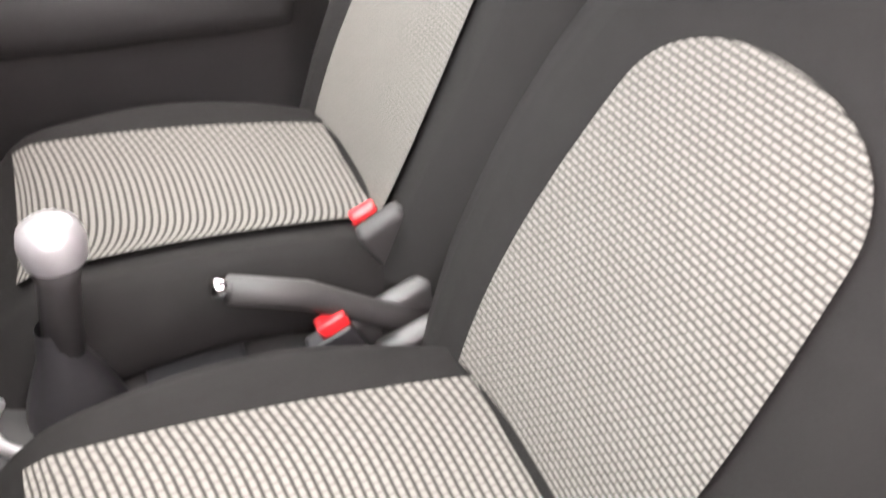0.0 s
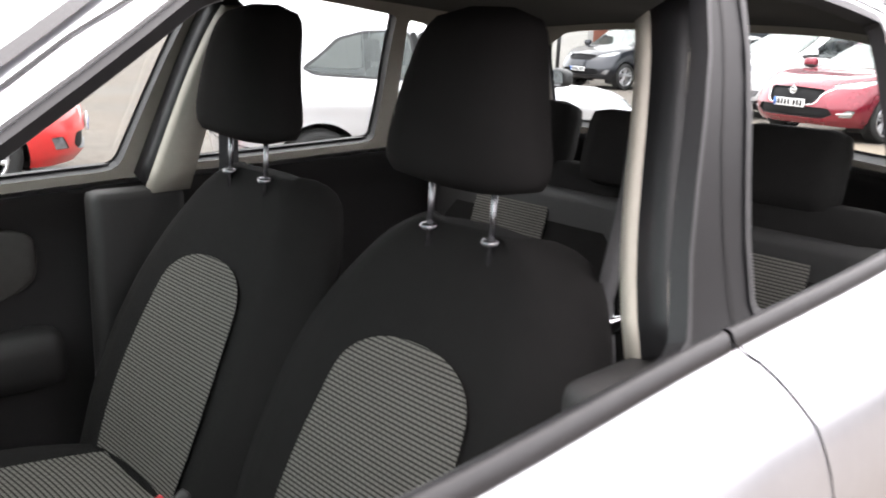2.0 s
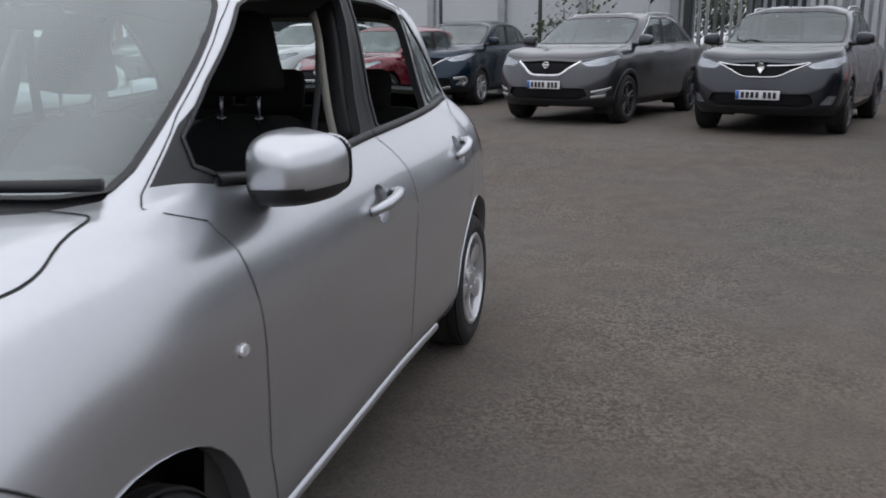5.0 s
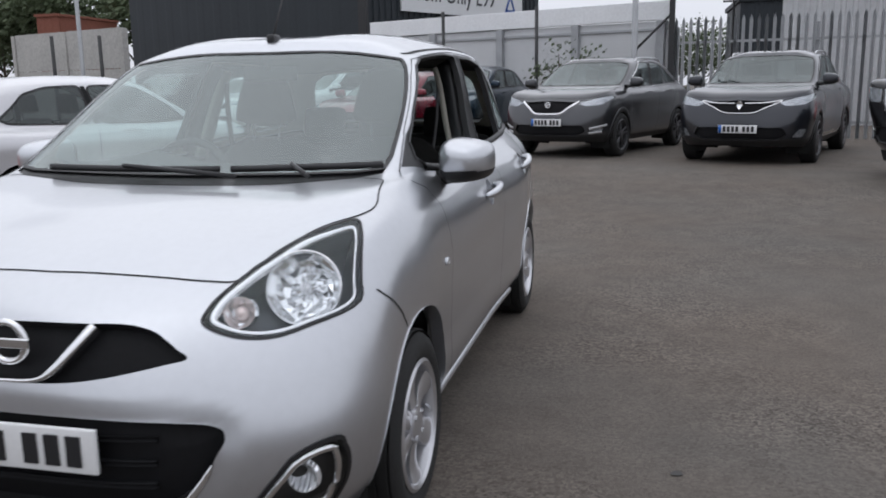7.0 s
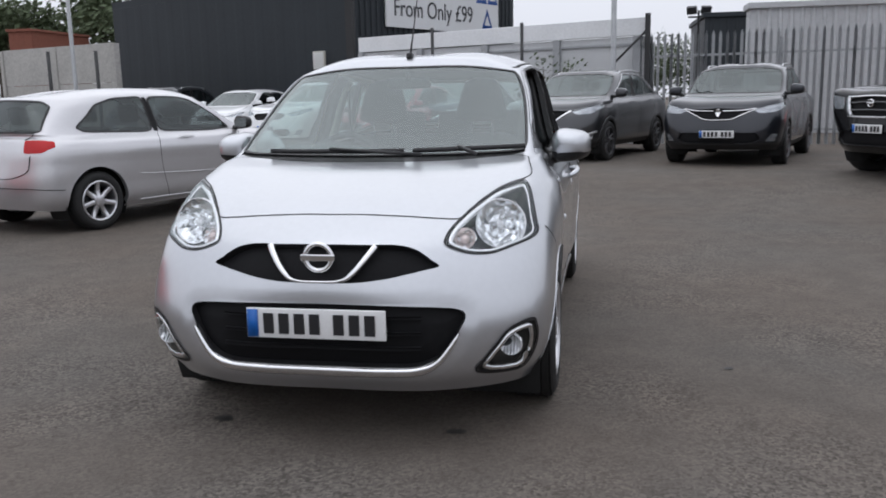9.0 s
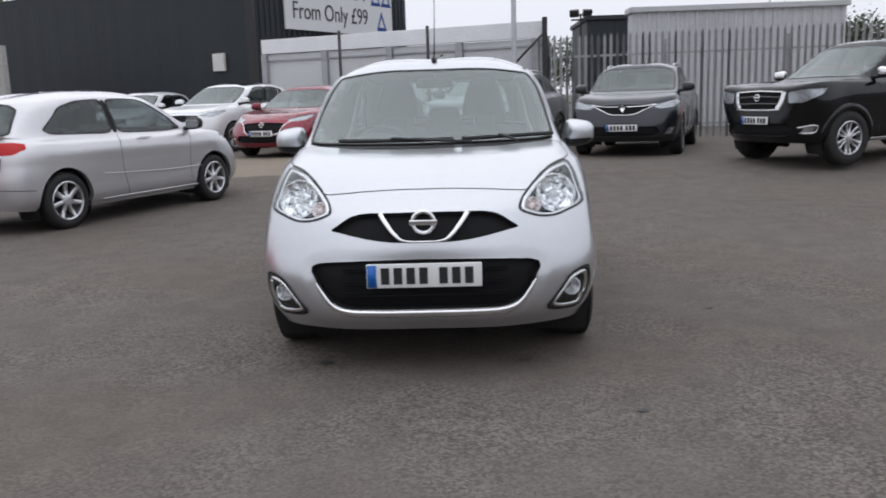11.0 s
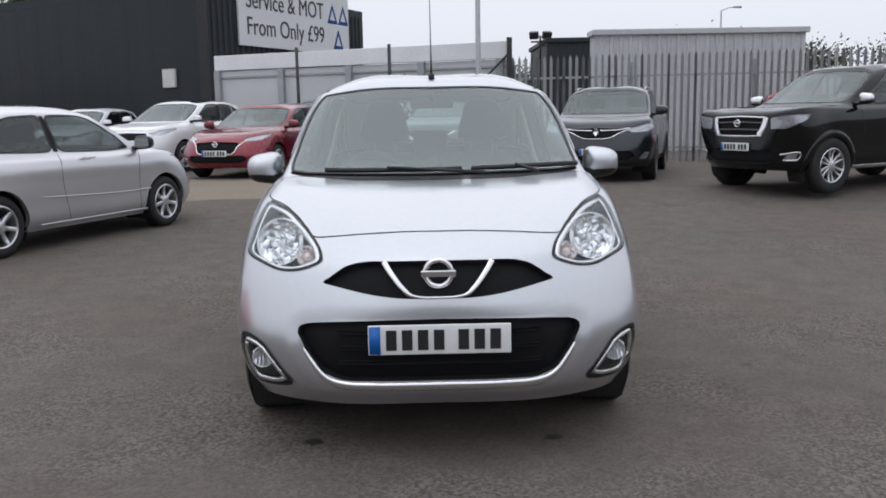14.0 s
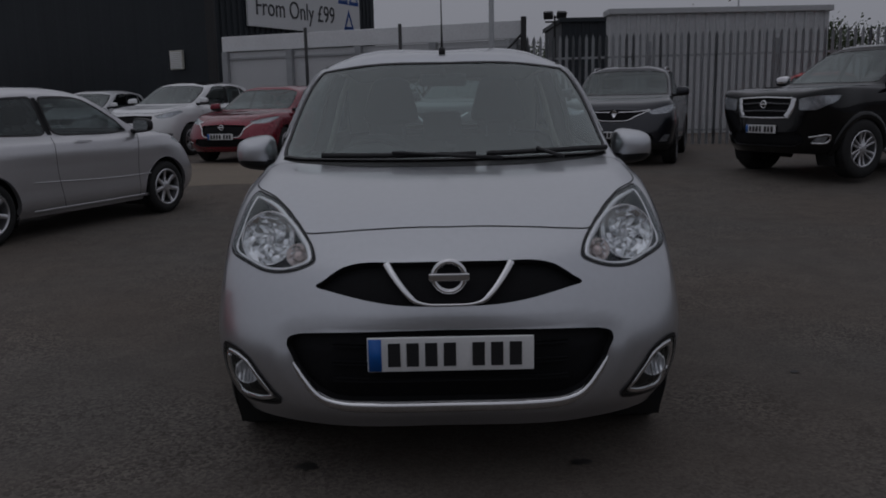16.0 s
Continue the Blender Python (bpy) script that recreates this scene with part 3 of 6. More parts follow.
def door_mirror(parent, x, y, z, side, material, size=1.0, half=.108, nose=.075, tall=.078):
    """Mirror housing with its cap, dark base, arm and glass."""
    bm = bmesh.new()
    bmesh.ops.create_uvsphere(bm, u_segments=64, v_segments=44, radius=1)
    for v in bm.verts:
        c = v.co
        f = [math.copysign(abs(a) ** 0.62, a) for a in c]
        back = max(0.0, f[1])
        v.co = Vector((f[0] * half * (1 - .10 * back), f[1] * (nose if f[1] < 0 else .045), f[2] * (tall - .012 * f[0]) * (1 - .04 * back)))
    low = [f for f in bm.faces if f.calc_center_median().z < -.034 + .15 * max(0, f.calc_center_median().y)]
    base = bmesh.new()
    me = bpy.data.meshes.new("tmp")
    bm.to_mesh(me)
    base.from_mesh(me)
    bpy.data.meshes.remove(me)
    bmesh.ops.delete(bm, geom=low, context="FACES")
    keep = [f for f in base.faces if f.calc_center_median().z >= -.027 + .15 * max(0, f.calc_center_median().y) and f.calc_center_median().y < .036]
    bmesh.ops.delete(base, geom=keep, context="FACES")
    for v in base.verts:
        v.co *= 1.012
    m = pose(x, y, z, 0, 0, -8 * side) @ Matrix.Diagonal((size * side, size, size, 1))
    for b in (bm, base):
        bmesh.ops.transform(b, matrix=m, verts=b.verts[:])
        if side < 0:
            bmesh.ops.reverse_faces(b, faces=b.faces[:])
    arm = [m @ Vector(p) for p in ((-.04, -.01, -.05), (-half, -.03, -.062), (-half - .07, -.06, -.07))]
    tube(base, arm, [.028, .026, .034], 10)
    mb = part("mirror_base", base, TRIM, parent)
    part("mirror_cap", bm, material, mb)
    bm = bmesh.new()
    bmesh.ops.create_circle(bm, cap_ends=True, segments=28, radius=1)
    for v in bm.verts:
        c = v.co
        v.co = Vector((math.copysign(abs(c.x) ** .6, c.x) * half * .84, .050, math.copysign(abs(c.y) ** .6, c.y) * .062))
    bmesh.ops.transform(bm, matrix=m, verts=bm.verts[:])
    part("mirror_glass", bm, CHROME, mb)
    return mb


def build_car(name, label, material, dims, wheel_r=0.30, rim_r=0.20, style=(7, False), res=(6, 4), cuts=None, plate=None, extras=(), sides_open=(), glass_mat=None,
              hero=False, cab_end=None, shapes=None, rim_mat=None, doors=5, group="parked cars", roof_mat=None, lower=None, forms=(), flare=None, mirror_mat=None):
    """A car as one thing: skin panels, glass, lamps, wheels and cabin. Its nose is at the origin and points along -y."""
    root = tagged(new(name), label, "car", group)
    sh = HS if hero else cage(**dims)
    for form in forms:
        form(sh.P)
    if cab_end:
        for k in (7, 8, 9, 10):
            y = sh.P[k, :, 1]
            sh.P[k, :, 1] = np.where(y > 2.0, 2.0 + (y - 2.0) * (cab_end - 2.0) / (y.max() - 2.0), y)
    width, axle, base = dims.get("width", 1.665), dims.get("axle", .77), dims.get("base", 2.45)
    gm = glass_mat or (GLASS if hero else SHADE_GLASS)
    arches = []
    ra = wheel_r + (0.072 if hero else 0.05)
    for yc in (axle, axle + base):
        arc = [(yc + ra * math.cos(a), max(wheel_r + ra * math.sin(a), dims.get("clear", .2) + .001)) for a in np.linspace(-.32, math.pi + .32, 26)]
        w = sh.side(arc, u=(1.7, 7.6), v=(0, 6))
        w[0, 1] = w[-1, 1] = -0.05
        arches.append(np.clip(w, (0, 0), (9, 10)))
    cl = list(cuts) if cuts else [
        ("headlight", soft_poly(HEADLAMP)), ("grille", clampu(soft_poly(GRILLE))), ("intake", clampu(soft_poly(INTAKE))), ("foglight", soft_poly(FOGLAMP)),
        ("taillight", soft_poly(TAILLAMP)), ("windscreen", clampu(soft_poly(WINDSCREEN))), ("rear_glass", clampu(soft_poly(REAR_GLASS))),
        ("front_door_glass", soft_poly(DOOR_GLASS)), ("rear_door_glass", soft_poly(REAR_DOOR_GLASS)), ("quarter_glass", soft_poly(QUARTER_GLASS)),
        ("pillar_trim", [(4.94, 7.05), (5.07, 7.05), (5.07, 7.93), (4.94, 7.93)])]
    if shapes:
        cl = [(l, clampu(soft_poly(shapes[l])) if l in shapes else p) for l, p in cl if shapes.get(l, 1) is not None]
        cl += [(l, clampu(soft_poly(p))) for l, p in shapes.items() if p is not None and l not in dict(cl)]
    if lower:
        cl.insert(0, ("cladding", [(0, 0), (9, 0), (9, lower), (6.5, lower), (5.8, lower * .8), (3.4, lower * .8), (2.6, lower), (0, lower)]))
    cl += [("arch", a) for a in arches]
    uv, faces, labels = cut_skin(sh, *res, cl)
    pts, nrm = sh.ev(uv), sh.normal(uv)
    by = {}
    for f, l in zip(faces, labels):
        by.setdefault(l, []).append(f)

    def panel(nm, lab, m, sides, off=0.0, back=False, parent=root, label=""):
        return mesh_part(nm, skin_mesh(nm, sh, uv, by[lab], sides, off, back, pts, nrm), m, parent, label, smooth=False)
    both = (1, -1)
    body = panel("body", "body", material, both)
    for lab, m in (("bonnet", material), ("front_bumper", material), ("tailgate", material), ("cladding", TRIM), ("roof_panel", roof_mat or material)):
        if lab in by:
            panel(lab, lab, m, both)
    for lab in ("windscreen", "rear_glass"):
        panel(lab, lab, SCREEN if hero and lab == "windscreen" else gm, both).visible_shadow = False
    for lab in ("front_door", "rear_door", "front_door_glass", "rear_door_glass", "quarter_glass", "pillar_trim", "mirror_sail"):
        if lab not in by:
            continue
        for s in both:
            if (lab, s) in sides_open:
                continue
            ob = panel(lab, lab, material if lab in ("front_door", "rear_door") else PILLAR if lab == "pillar_trim" else TRIM if lab == "mirror_sail" else gm, (s,))
            if "glass" in lab:
                ob.visible_shadow = False
    for lab, m in (("grille", GRILLE_BLACK), ("intake", GRILLE_BLACK)):
        if lab in by:
            panel(lab, lab, m, both, off=-.03)
    if "cowl" in by:
        panel("cowl", "cowl", TRIM, both, off=-.006)
    for lab in ("handle_cup", "rear_handle_cup"):
        if lab in by:
            for s in both:
                o = panel("handle_cup", lab, material, (s,), off=-.022)
                bm = bmesh.new()
                ribbon(bm, sh, dict(cl)[lab], (0, -.010, -.022), s)
                part("cup_wall", bm, material, o)
    for lab, m, depth in (("headlight", LENS, -.10), ("foglight", LENS, -.035), ("taillight", RED_LENS, 0)):
        if lab in by:
            for s in both:
                o = panel(lab, lab, m, (s,), off=.002)
                o.visible_shadow = False
                if depth:
                    panel("lamp_bowl", lab, LAMP_FILL if not hero else TRIM if lab == "foglight" else LAMP_GREY, (s,), off=depth if hero else -.012, parent=o)
    outl = {l: p for l, p in cl}
    # rims where the skin is thick: lamps, grilles and wheel arches
    for lab, depth, m in (("headlight", -.10 if hero else -.05, LAMP_GREY if hero else TRIM), ("foglight", -.035, TRIM), ("grille", -.03, TRIM), ("intake", -.03, TRIM)):
        if lab in outl:
            line, shut = open_ring(dense(outl[lab], 4))
            for s in both:
                bm = bmesh.new()
                ribbon(bm, sh, line, (0.0, depth), s, shut)
                part(lab + "_edge", bm, m, root)
    for a in arches:
        for s in both:
            bm = bmesh.new()
            ribbon(bm, sh, a[1:-1], (.003, 0, -.012, -.05), s, closed=False)
            part("arch_lip", bm, TRIM if lower else material, root)
            if flare:
                bm = bmesh.new()
                strip(bm, sh, a[1:-1], flare[1], flare[2], s, thick=.004)
                part("arch_flare", bm, flare[0], root)
    for yc in (axle, axle + base):
        for s in both:
            bm = bmesh.new()
            xo = width / 2 - .06
            lathe(bm, [(xo * s, ra + .01), ((xo - .30) * s, ra + .01), ((xo - .30) * s, .02)], 28, "x", (0, yc, wheel_r), -.5, math.pi + .5)
            part("arch_liner", bm, UNDER, root)
    # seals round the glass
    for lab in ("front_door_glass", "rear_door_glass", "quarter_glass", "windscreen", "rear_glass"):
        if lab not in outl:
            continue
        ring, shut = open_ring(dense(outl[lab], 5))
        for s in both:
            bm = bmesh.new()
            strip(bm, sh, ring, .022 if not hero else .009 if lab == "front_door_glass" else .014, .003, s, closed=shut)
            part("window_seal", bm, TRIM, root)
    # underside
    loop = sh.ev([(u, 0.0) for u in np.linspace(0, 9, 60)])
    bm = bmesh.new()
    vs = [bm.verts.new((p[0] - .01, p[1], p[2] + .01)) for p in loop] + [bm.verts.new((-p[0] + .01, p[1], p[2] + .01)) for p in loop[-2:0:-1]]
    bm.faces.new(vs)
    part("underbody", bm, UNDER, root, smooth=False)
    # wheels
    tr = width / 2 - .105
    for yc in (axle, axle + base):
        for s in both:
            wheel(root, tr * s, yc, wheel_r, rim_r, style, s, 0.0, rim_mat)
    belt, height = dims.get("belt", 1.06), dims.get("height", 1.53)
    if not hero:
        zs = (height - 1.53) * .9
        yb = axle + .48 * base
        for x in (-width * .22, width * .22):
            for y in (yb, yb + .85):
                o = new("seat", SEAT)
                o.parent = root
                o.matrix_basis = pose(x, y, .03 + zs)
        bm = bmesh.new()
        box(bm, -width * .42, width * .42, dims.get("cowl", .95) + .12, dims.get("cowl", .95) + .55, belt - .3, belt - .03, .06)
        part("dashboard", bm, CABIN, root)
        cw = sh.ev([(3.5, 6.4)])[0]
        for s in both:
            door_mirror(root, s * (cw[0] + .16), cw[1] + .06, belt + .05, s, mirror_mat or material, 1.0)
        # shut lines, handles
        for s in both:
            for l in (((3.6, 6.9), (3.75, 5), (3.85, 3), (3.8, .7)), *((((5.0, 7.0), (5.05, 5), (5.1, 3), (5.0, .7)), ((6.2, 6.9), (6.05, 5), (5.75, 3.4), (5.6, .7))) if doors == 5 else (((5.17, 7.0), (5.2, 5), (5.2, 3), (5.1, .7)),))):
                bm = bmesh.new()
                strip(bm, sh, polyline(l), .007, .0015, s)
                part("shut_line", bm, SEAM, root)
            bm = bmesh.new()
            strip(bm, sh, polyline(((0, 4.75), (.9, 4.7), (1.5, 4.7), (2.2, 5.2), (2.6, 6.2), (2.4, 6.9))), .007, .0015, s)
            part("shut_line", bm, SEAM, root)
        for s in both:
            for u in ((4.75, 5.75) if doors == 5 else (4.9,)):
                bm = bmesh.new()
                strip(bm, sh, polyline(((u - .22, 5.0), (u, 5.03)), 6), .028, .03, s, thick=-.015)
                part("door_handle", bm, material, root)
    if plate is not None:
        zc, y = plate
        plate_bars(root, -.26, .26, zc - .055, zc + .055, y)
    for e in extras:
        e(root, sh)
    return root, sh


def blunt_nose(much):
    """A more upright nose under a flatter bonnet."""
    def form(P):
        for k, f in ((3, .3), (4, .6), (5, .72), (6, .42)):
            P[k, :3, 1] *= 1 - f * much
        P[3:7, 2, 0] *= 1 + .06 * much
    return form


def upright_tail(much):
    """A roof that runs further back over a steeper hatch."""
    def form(P):
        for k in (8, 9, 10):
            P[k, 6:, 1] += np.array((.5, .95, 1.0, 1.0)) * much
        P[7, 7:, 1] += .35 * much
    return form


def roof_rails(material=ALLOY):
    def add(root, sh):
        for s in (1, -1):
            bm = bmesh.new()
            l = [(u, 8.25) for u in np.linspace(3.3, 6.6, 14)]
            P = sh.ev(l) + (0, 0, .035)
            P[0, 2] -= .04
            P[-1, 2] -= .04
            tube(bm, [(p[0] * s, p[1], p[2]) for p in P], .014, 8)
            part("roof_rail", bm, material, root)
    return add


def chrome_lines(lines, w=.018, material=CHROME, name="chrome_trim"):
    def add(root, sh):
        for s in (1, -1):
            for l in lines:
                bm = bmesh.new()
                strip(bm, sh, polyline(l), w, .008, s, thick=.004)
                part(name, bm, material, root)
    return add


def nose_badge(v, r=.055, ring=True):
    def add(root, sh):
        p = sh.ev([(0.0, v)])[0]
        bm = bmesh.new()
        if ring:
            lathe(bm, [(-.004, r), (-.012, r - .004), (-.012, r - .014), (-.004, r - .018)], 32, "y", (0, p[1] - .006, p[2]))
            box(bm, -r * 1.1, r * 1.1, p[1] - .022, p[1] - .012, p[2] - .012, p[2] + .012, .003)
        else:
            d = [bm.verts.new(c) for c in ((0, p[1] - .02, p[2] + r * 1.3), (r * .85, p[1] - .016, p[2]), (0, p[1] - .02, p[2] - r * 1.3), (-r * .85, p[1] - .016, p[2]))]
            e = [bm.verts.new(v.co + Vector((0, .03, 0))) for v in d]
            bm.faces.new(d)
            for i in range(4):
                bm.faces.new((d[i], d[(i + 1) % 4], e[(i + 1) % 4], e[i]))
        part("badge", bm, CHROME, root)
    return add


# ---- ground ----
def ground_material():
    m = mat("asphalt", (0.118, 0.104, 0.092), rough=0.9, var=0.20, scale=0.28, bump=0.5, bscale=140, spec=0.25)
    t = m.node_tree
    p = t.nodes["Principled BSDF"]
    co = next(n for n in t.nodes if n.bl_idname == "ShaderNodeTexCoord")
    def node(kind, **values):
        n = t.nodes.new(kind)
        for k, v in values.items():
            n.inputs[k.replace("_", " ")].default_value = v
        return n

    def chips(scale, lo, hi):
        vor = node("ShaderNodeTexVoronoi", Scale=scale)
        t.links.new(co.outputs["Object"], vor.inputs["Vector"])
        sep = t.nodes.new("ShaderNodeSeparateColor")
        t.links.new(vor.outputs["Color"], sep.inputs[0])
        r = node("ShaderNodeMapRange", To_Min=lo, To_Max=hi)
        t.links.new(sep.outputs[0], r.inputs["Value"])
        return r.outputs[0]

    def field(scale, lo, hi):
        n = node("ShaderNodeTexNoise", Scale=scale, Detail=5)
        t.links.new(co.outputs["Object"], n.inputs["Vector"])
        r = node("ShaderNodeMapRange", From_Min=lo, From_Max=hi)
        t.links.new(n.outputs["Fac"], r.inputs["Value"])
        return r.outputs[0]
    # bare patches show coarse chips, others are worn smooth
    coarse = node("ShaderNodeMix")
    t.links.new(field(.9, .38, .62), coarse.inputs["Factor"])
    t.links.new(chips(110, .80, 1.2), coarse.inputs["A"])
    t.links.new(chips(85, .52, 1.5), coarse.inputs["B"])
    tone = t.nodes.new("ShaderNodeMix")
    tone.data_type = "RGBA"
    tone.inputs["A"].default_value, tone.inputs["B"].default_value = (1.04, .99, .945, 1), (.965, .985, .99, 1)
    t.links.new(field(.55, .35, .65), tone.inputs["Factor"])
    sc, tn = t.nodes.new("ShaderNodeVectorMath"), t.nodes.new("ShaderNodeVectorMath")
    sc.operation, tn.operation = "SCALE", "MULTIPLY"
    src = p.inputs["Base Color"].links[0].from_socket
    t.links.new(src, tn.inputs[0])
    t.links.new(tone.outputs["Result"], tn.inputs[1])
    t.links.new(tn.outputs[0], sc.inputs[0])
    t.links.new(coarse.outputs["Result"], sc.inputs["Scale"])
    t.links.new(sc.outputs[0], p.inputs["Base Color"])
    return m


def lot_level(y):
    """The lot rises a little towards the back row."""
    t = min(max((y - 7.3) / 2.7, 0.0), 1.0)
    return .16 * t * t * (3 - 2 * t)


bm = bmesh.new()
ys = [-400, -100, -20, 0, 5, 7.3, *np.linspace(7.5, 10.0, 14), 12, 20, 40, 100, 400]
cols = [[bm.verts.new((x, y, lot_level(y))) for x in (-400, -60, -20, 0, 20, 60, 400)] for y in ys]
for p, q in zip(cols, cols[1:]):
    for i in range(6):
        bm.faces.new((p[i], p[i + 1], q[i + 1], q[i]))
STAIN = mat("oil_stain", (0.03, 0.028, 0.026), rough=.6, var=.3, scale=20)
ground = tagged(part("ground", bm, ground_material()), "worn grey-brown asphalt of a car lot", "ground", kind="structure")

bm = bmesh.new()
cols = [[bm.verts.new((x + .25 * math.sin(y * 2.3 + x), y + (.18 * math.sin(x * 1.7) if y < 9.3 else 0), lot_level(y) + .005)) for x in np.linspace(-14, -1.7, 30)] for y in (9.2, *np.linspace(9.4, 10.2, 6), 13.4)]
for p, q in zip(cols, cols[1:]):
    for i in range(29):
        bm.faces.new((p[i], p[i + 1], q[i + 1], q[i]))
tagged(part("pavement", bm, mat("tan_concrete", (0.20, 0.165, 0.125), rough=.9, var=.15, scale=.8, bump=.4, bscale=60), smooth=False), "pale tan concrete strip across the lot", "pavement", kind="structure")

for cx, cy, r in ((-.51, .28, .030), (.46, .27, .026), (.9, -.42, .02), (1.6, 1.2, .018)):
    bm = bmesh.new()
    rnd = random.Random(int(cx * 100))
    vs = [bm.verts.new((cx + r * rnd.uniform(.7, 1.3) * math.cos(a) * 1.3, cy + r * rnd.uniform(.7, 1.3) * math.sin(a), .004)) for a in np.linspace(0, 2 * math.pi, 14, endpoint=False)]
    bm.faces.new(vs)
    tagged(part("oil_stain", bm, STAIN, smooth=False), "small dark oil stain on the asphalt", "stain", kind="structure")

# ---- building, walls and fences ----
C0, C1, C2 = Vector((-17.8, 28.1, 0)), Vector((-6.4, 22.0, 0)), Vector((-2.34, 29.69, 0))
CLAD = mat("dark_cladding", (0.022, 0.027, 0.032), rough=.55, var=.12, scale=.6, spec=.3)
BUILD_H = 4.95
UNSEEN_GREY = mat("unseen_wall_grey", (0.30, 0.30, 0.31), rough=.5, var=.1, scale=.5)


def wall_strip(name, a, b, h, thick, material, label, rib=0.0, pitch=.3, z0=0.0, category="wall"):
    """A wall from a to b; with ribs of folded sheet where rib is given."""
    d = (b - a)
    L = d.length
    d.normalize()
    n = Vector((d.y, -d.x, 0))
    bm = bmesh.new()
    prof = [(0, 0)]
    if rib:
        k = 0
        while (k + 1) * pitch < L:
            s = k * pitch
            prof += [(s + pitch * .5, 0), (s + pitch * .6, rib), (s + pitch * .9, rib), (s + pitch, 0)]
            k += 1
    prof.append((L, 0))
    lo = [bm.verts.new(a + d * s + n * o + Vector((0, 0, z0))) for s, o in prof]
    hi = [bm.verts.new(v.co + Vector((0, 0, h - z0))) for v in lo]
    for i in range(len(prof) - 1):
        bm.faces.new((lo[i], lo[i + 1], hi[i + 1], hi[i]))
    bl = [bm.verts.new(a - n * thick + Vector((0, 0, z0))), bm.verts.new(b - n * thick + Vector((0, 0, z0)))]
    bh = [bm.verts.new(v.co + Vector((0, 0, h - z0))) for v in bl]
    bm.faces.new((bl[1], bl[0], bh[0], bh[1]))
    bm.faces.new([*hi, bh[1], bh[0]])
    bm.faces.new((lo[0], hi[0], bh[0], bl[0]))
    bm.faces.new((lo[-1], bl[1], bh[1], hi[-1]))
    bmesh.ops.recalc_face_normals(bm, faces=bm.faces[:])
    return tagged(part(name, bm, material, smooth=False), label, category, kind="structure")


wall_strip("wall_south", C0, C1, BUILD_H, .2, CLAD, "dark grey sheet-clad workshop wall", .006, 1.0)
wall_strip("wall_east", C1, C2, BUILD_H, .2, CLAD, "dark ribbed metal workshop wall under a sign", .05, .25)
C3 = C0 + (C2 - C1)
wall_strip("wall_north", C2, C3, BUILD_H, .2, CLAD, "dark sheet-clad workshop wall", 0)
wall_strip("wall_west", C3, C0, BUILD_H, .2, CLAD, "dark sheet-clad workshop wall", 0)
bm = bmesh.new()
up = Vector((0, 0, BUILD_H + .004))
f = bm.faces.new([bm.verts.new(p + up) for p in (C0, C1, C2, C3)])
r = bmesh.ops.extrude_face_region(bm, geom=[f])
bmesh.ops.translate(bm, verts=[v for v in r["geom"] if isinstance(v, bmesh.types.BMVert)], vec=(0, 0, .25))
bmesh.ops.recalc_face_normals(bm, faces=bm.faces[:])
tagged(part("workshop_roof", bm, CLAD, smooth=False), "flat dark workshop roof with a plain edge", "roof", kind="structure")

# added walls, never in view: they dim what the car paint mirrors near the horizon
wall_strip("wall_far_south", Vector((30, -26, 0)), Vector((-30, -26, 0)), 2.4, .3, UNSEEN_GREY, "plain grey wall added out of view to dim reflections on the car fronts", 0)
wall_strip("wall_far_east", Vector((30, 14, 0)), Vector((30, -26, 0)), 2.4, .3, UNSEEN_GREY, "plain grey wall added out of view to dim reflections on the car sides", 0)

# ---- parked cars ----
def hatch_badge(root, sh):
    """The round badge on the hatch and the filler flap."""
    p = sh.ev([(9.0, 4.6)])[0]
    bm = bmesh.new()
    lathe(bm, [(.004, .055), (.012, .050), (.012, .042), (.006, .001)], 28, "y", (0, p[1], p[2]))
    part("badge", bm, CHROME, root)
    bm = bmesh.new()
    strip(bm, sh, np.array([(6.42 + .16 * math.cos(a), 4.75 + .55 * math.sin(a)) for a in np.linspace(0, 2 * math.pi, 28, endpoint=False)]), .006, .0015, 1, closed=True)
    part("filler_flap", bm, SEAM, root)



def place(root, x, y, rz):
    h = Vector((math.sin(radians(rz)), -math.cos(radians(rz))))
    zf, zr = lot_level(y - h.y * .85), lot_level(y - h.y * 3.4)
    root.matrix_basis = pose(x, y, zf - (zr - zf) * .33, 0, 0, rz) @ pose(0, 0, 0, math.degrees((zr - zf) / 2.55))


SUV = dict(length=4.4, width=1.83, height=1.60, axle=.86, base=2.65, cowl=1.10, header=1.85, tail=4.05, clear=.24, bonnet=.97, belt=1.12)
VEE = [(-.5, 3.15), (.45, 3.2), (.78, 3.75), (1.05, 4.3), (-.5, 4.38)]
SLIM_LAMP = [(1.04, 4.22), (1.3, 3.78), (1.9, 3.76), (2.6, 4.35), (2.45, 4.66), (1.7, 4.55)]
SHIELD = [(-.5, 2.25), (.70, 2.25), (1.0, 3.2), (.95, 3.72), (-.5, 3.8)]
BOX_GRILLE = [(-.5, 3.2), (.82, 3.2), (.98, 4.62), (-.5, 4.66)]
BOX_LAMP = [(1.16, 3.62), (1.7, 3.55), (2.3, 3.95), (2.45, 4.5), (1.9, 4.62), (1.18, 4.6)]
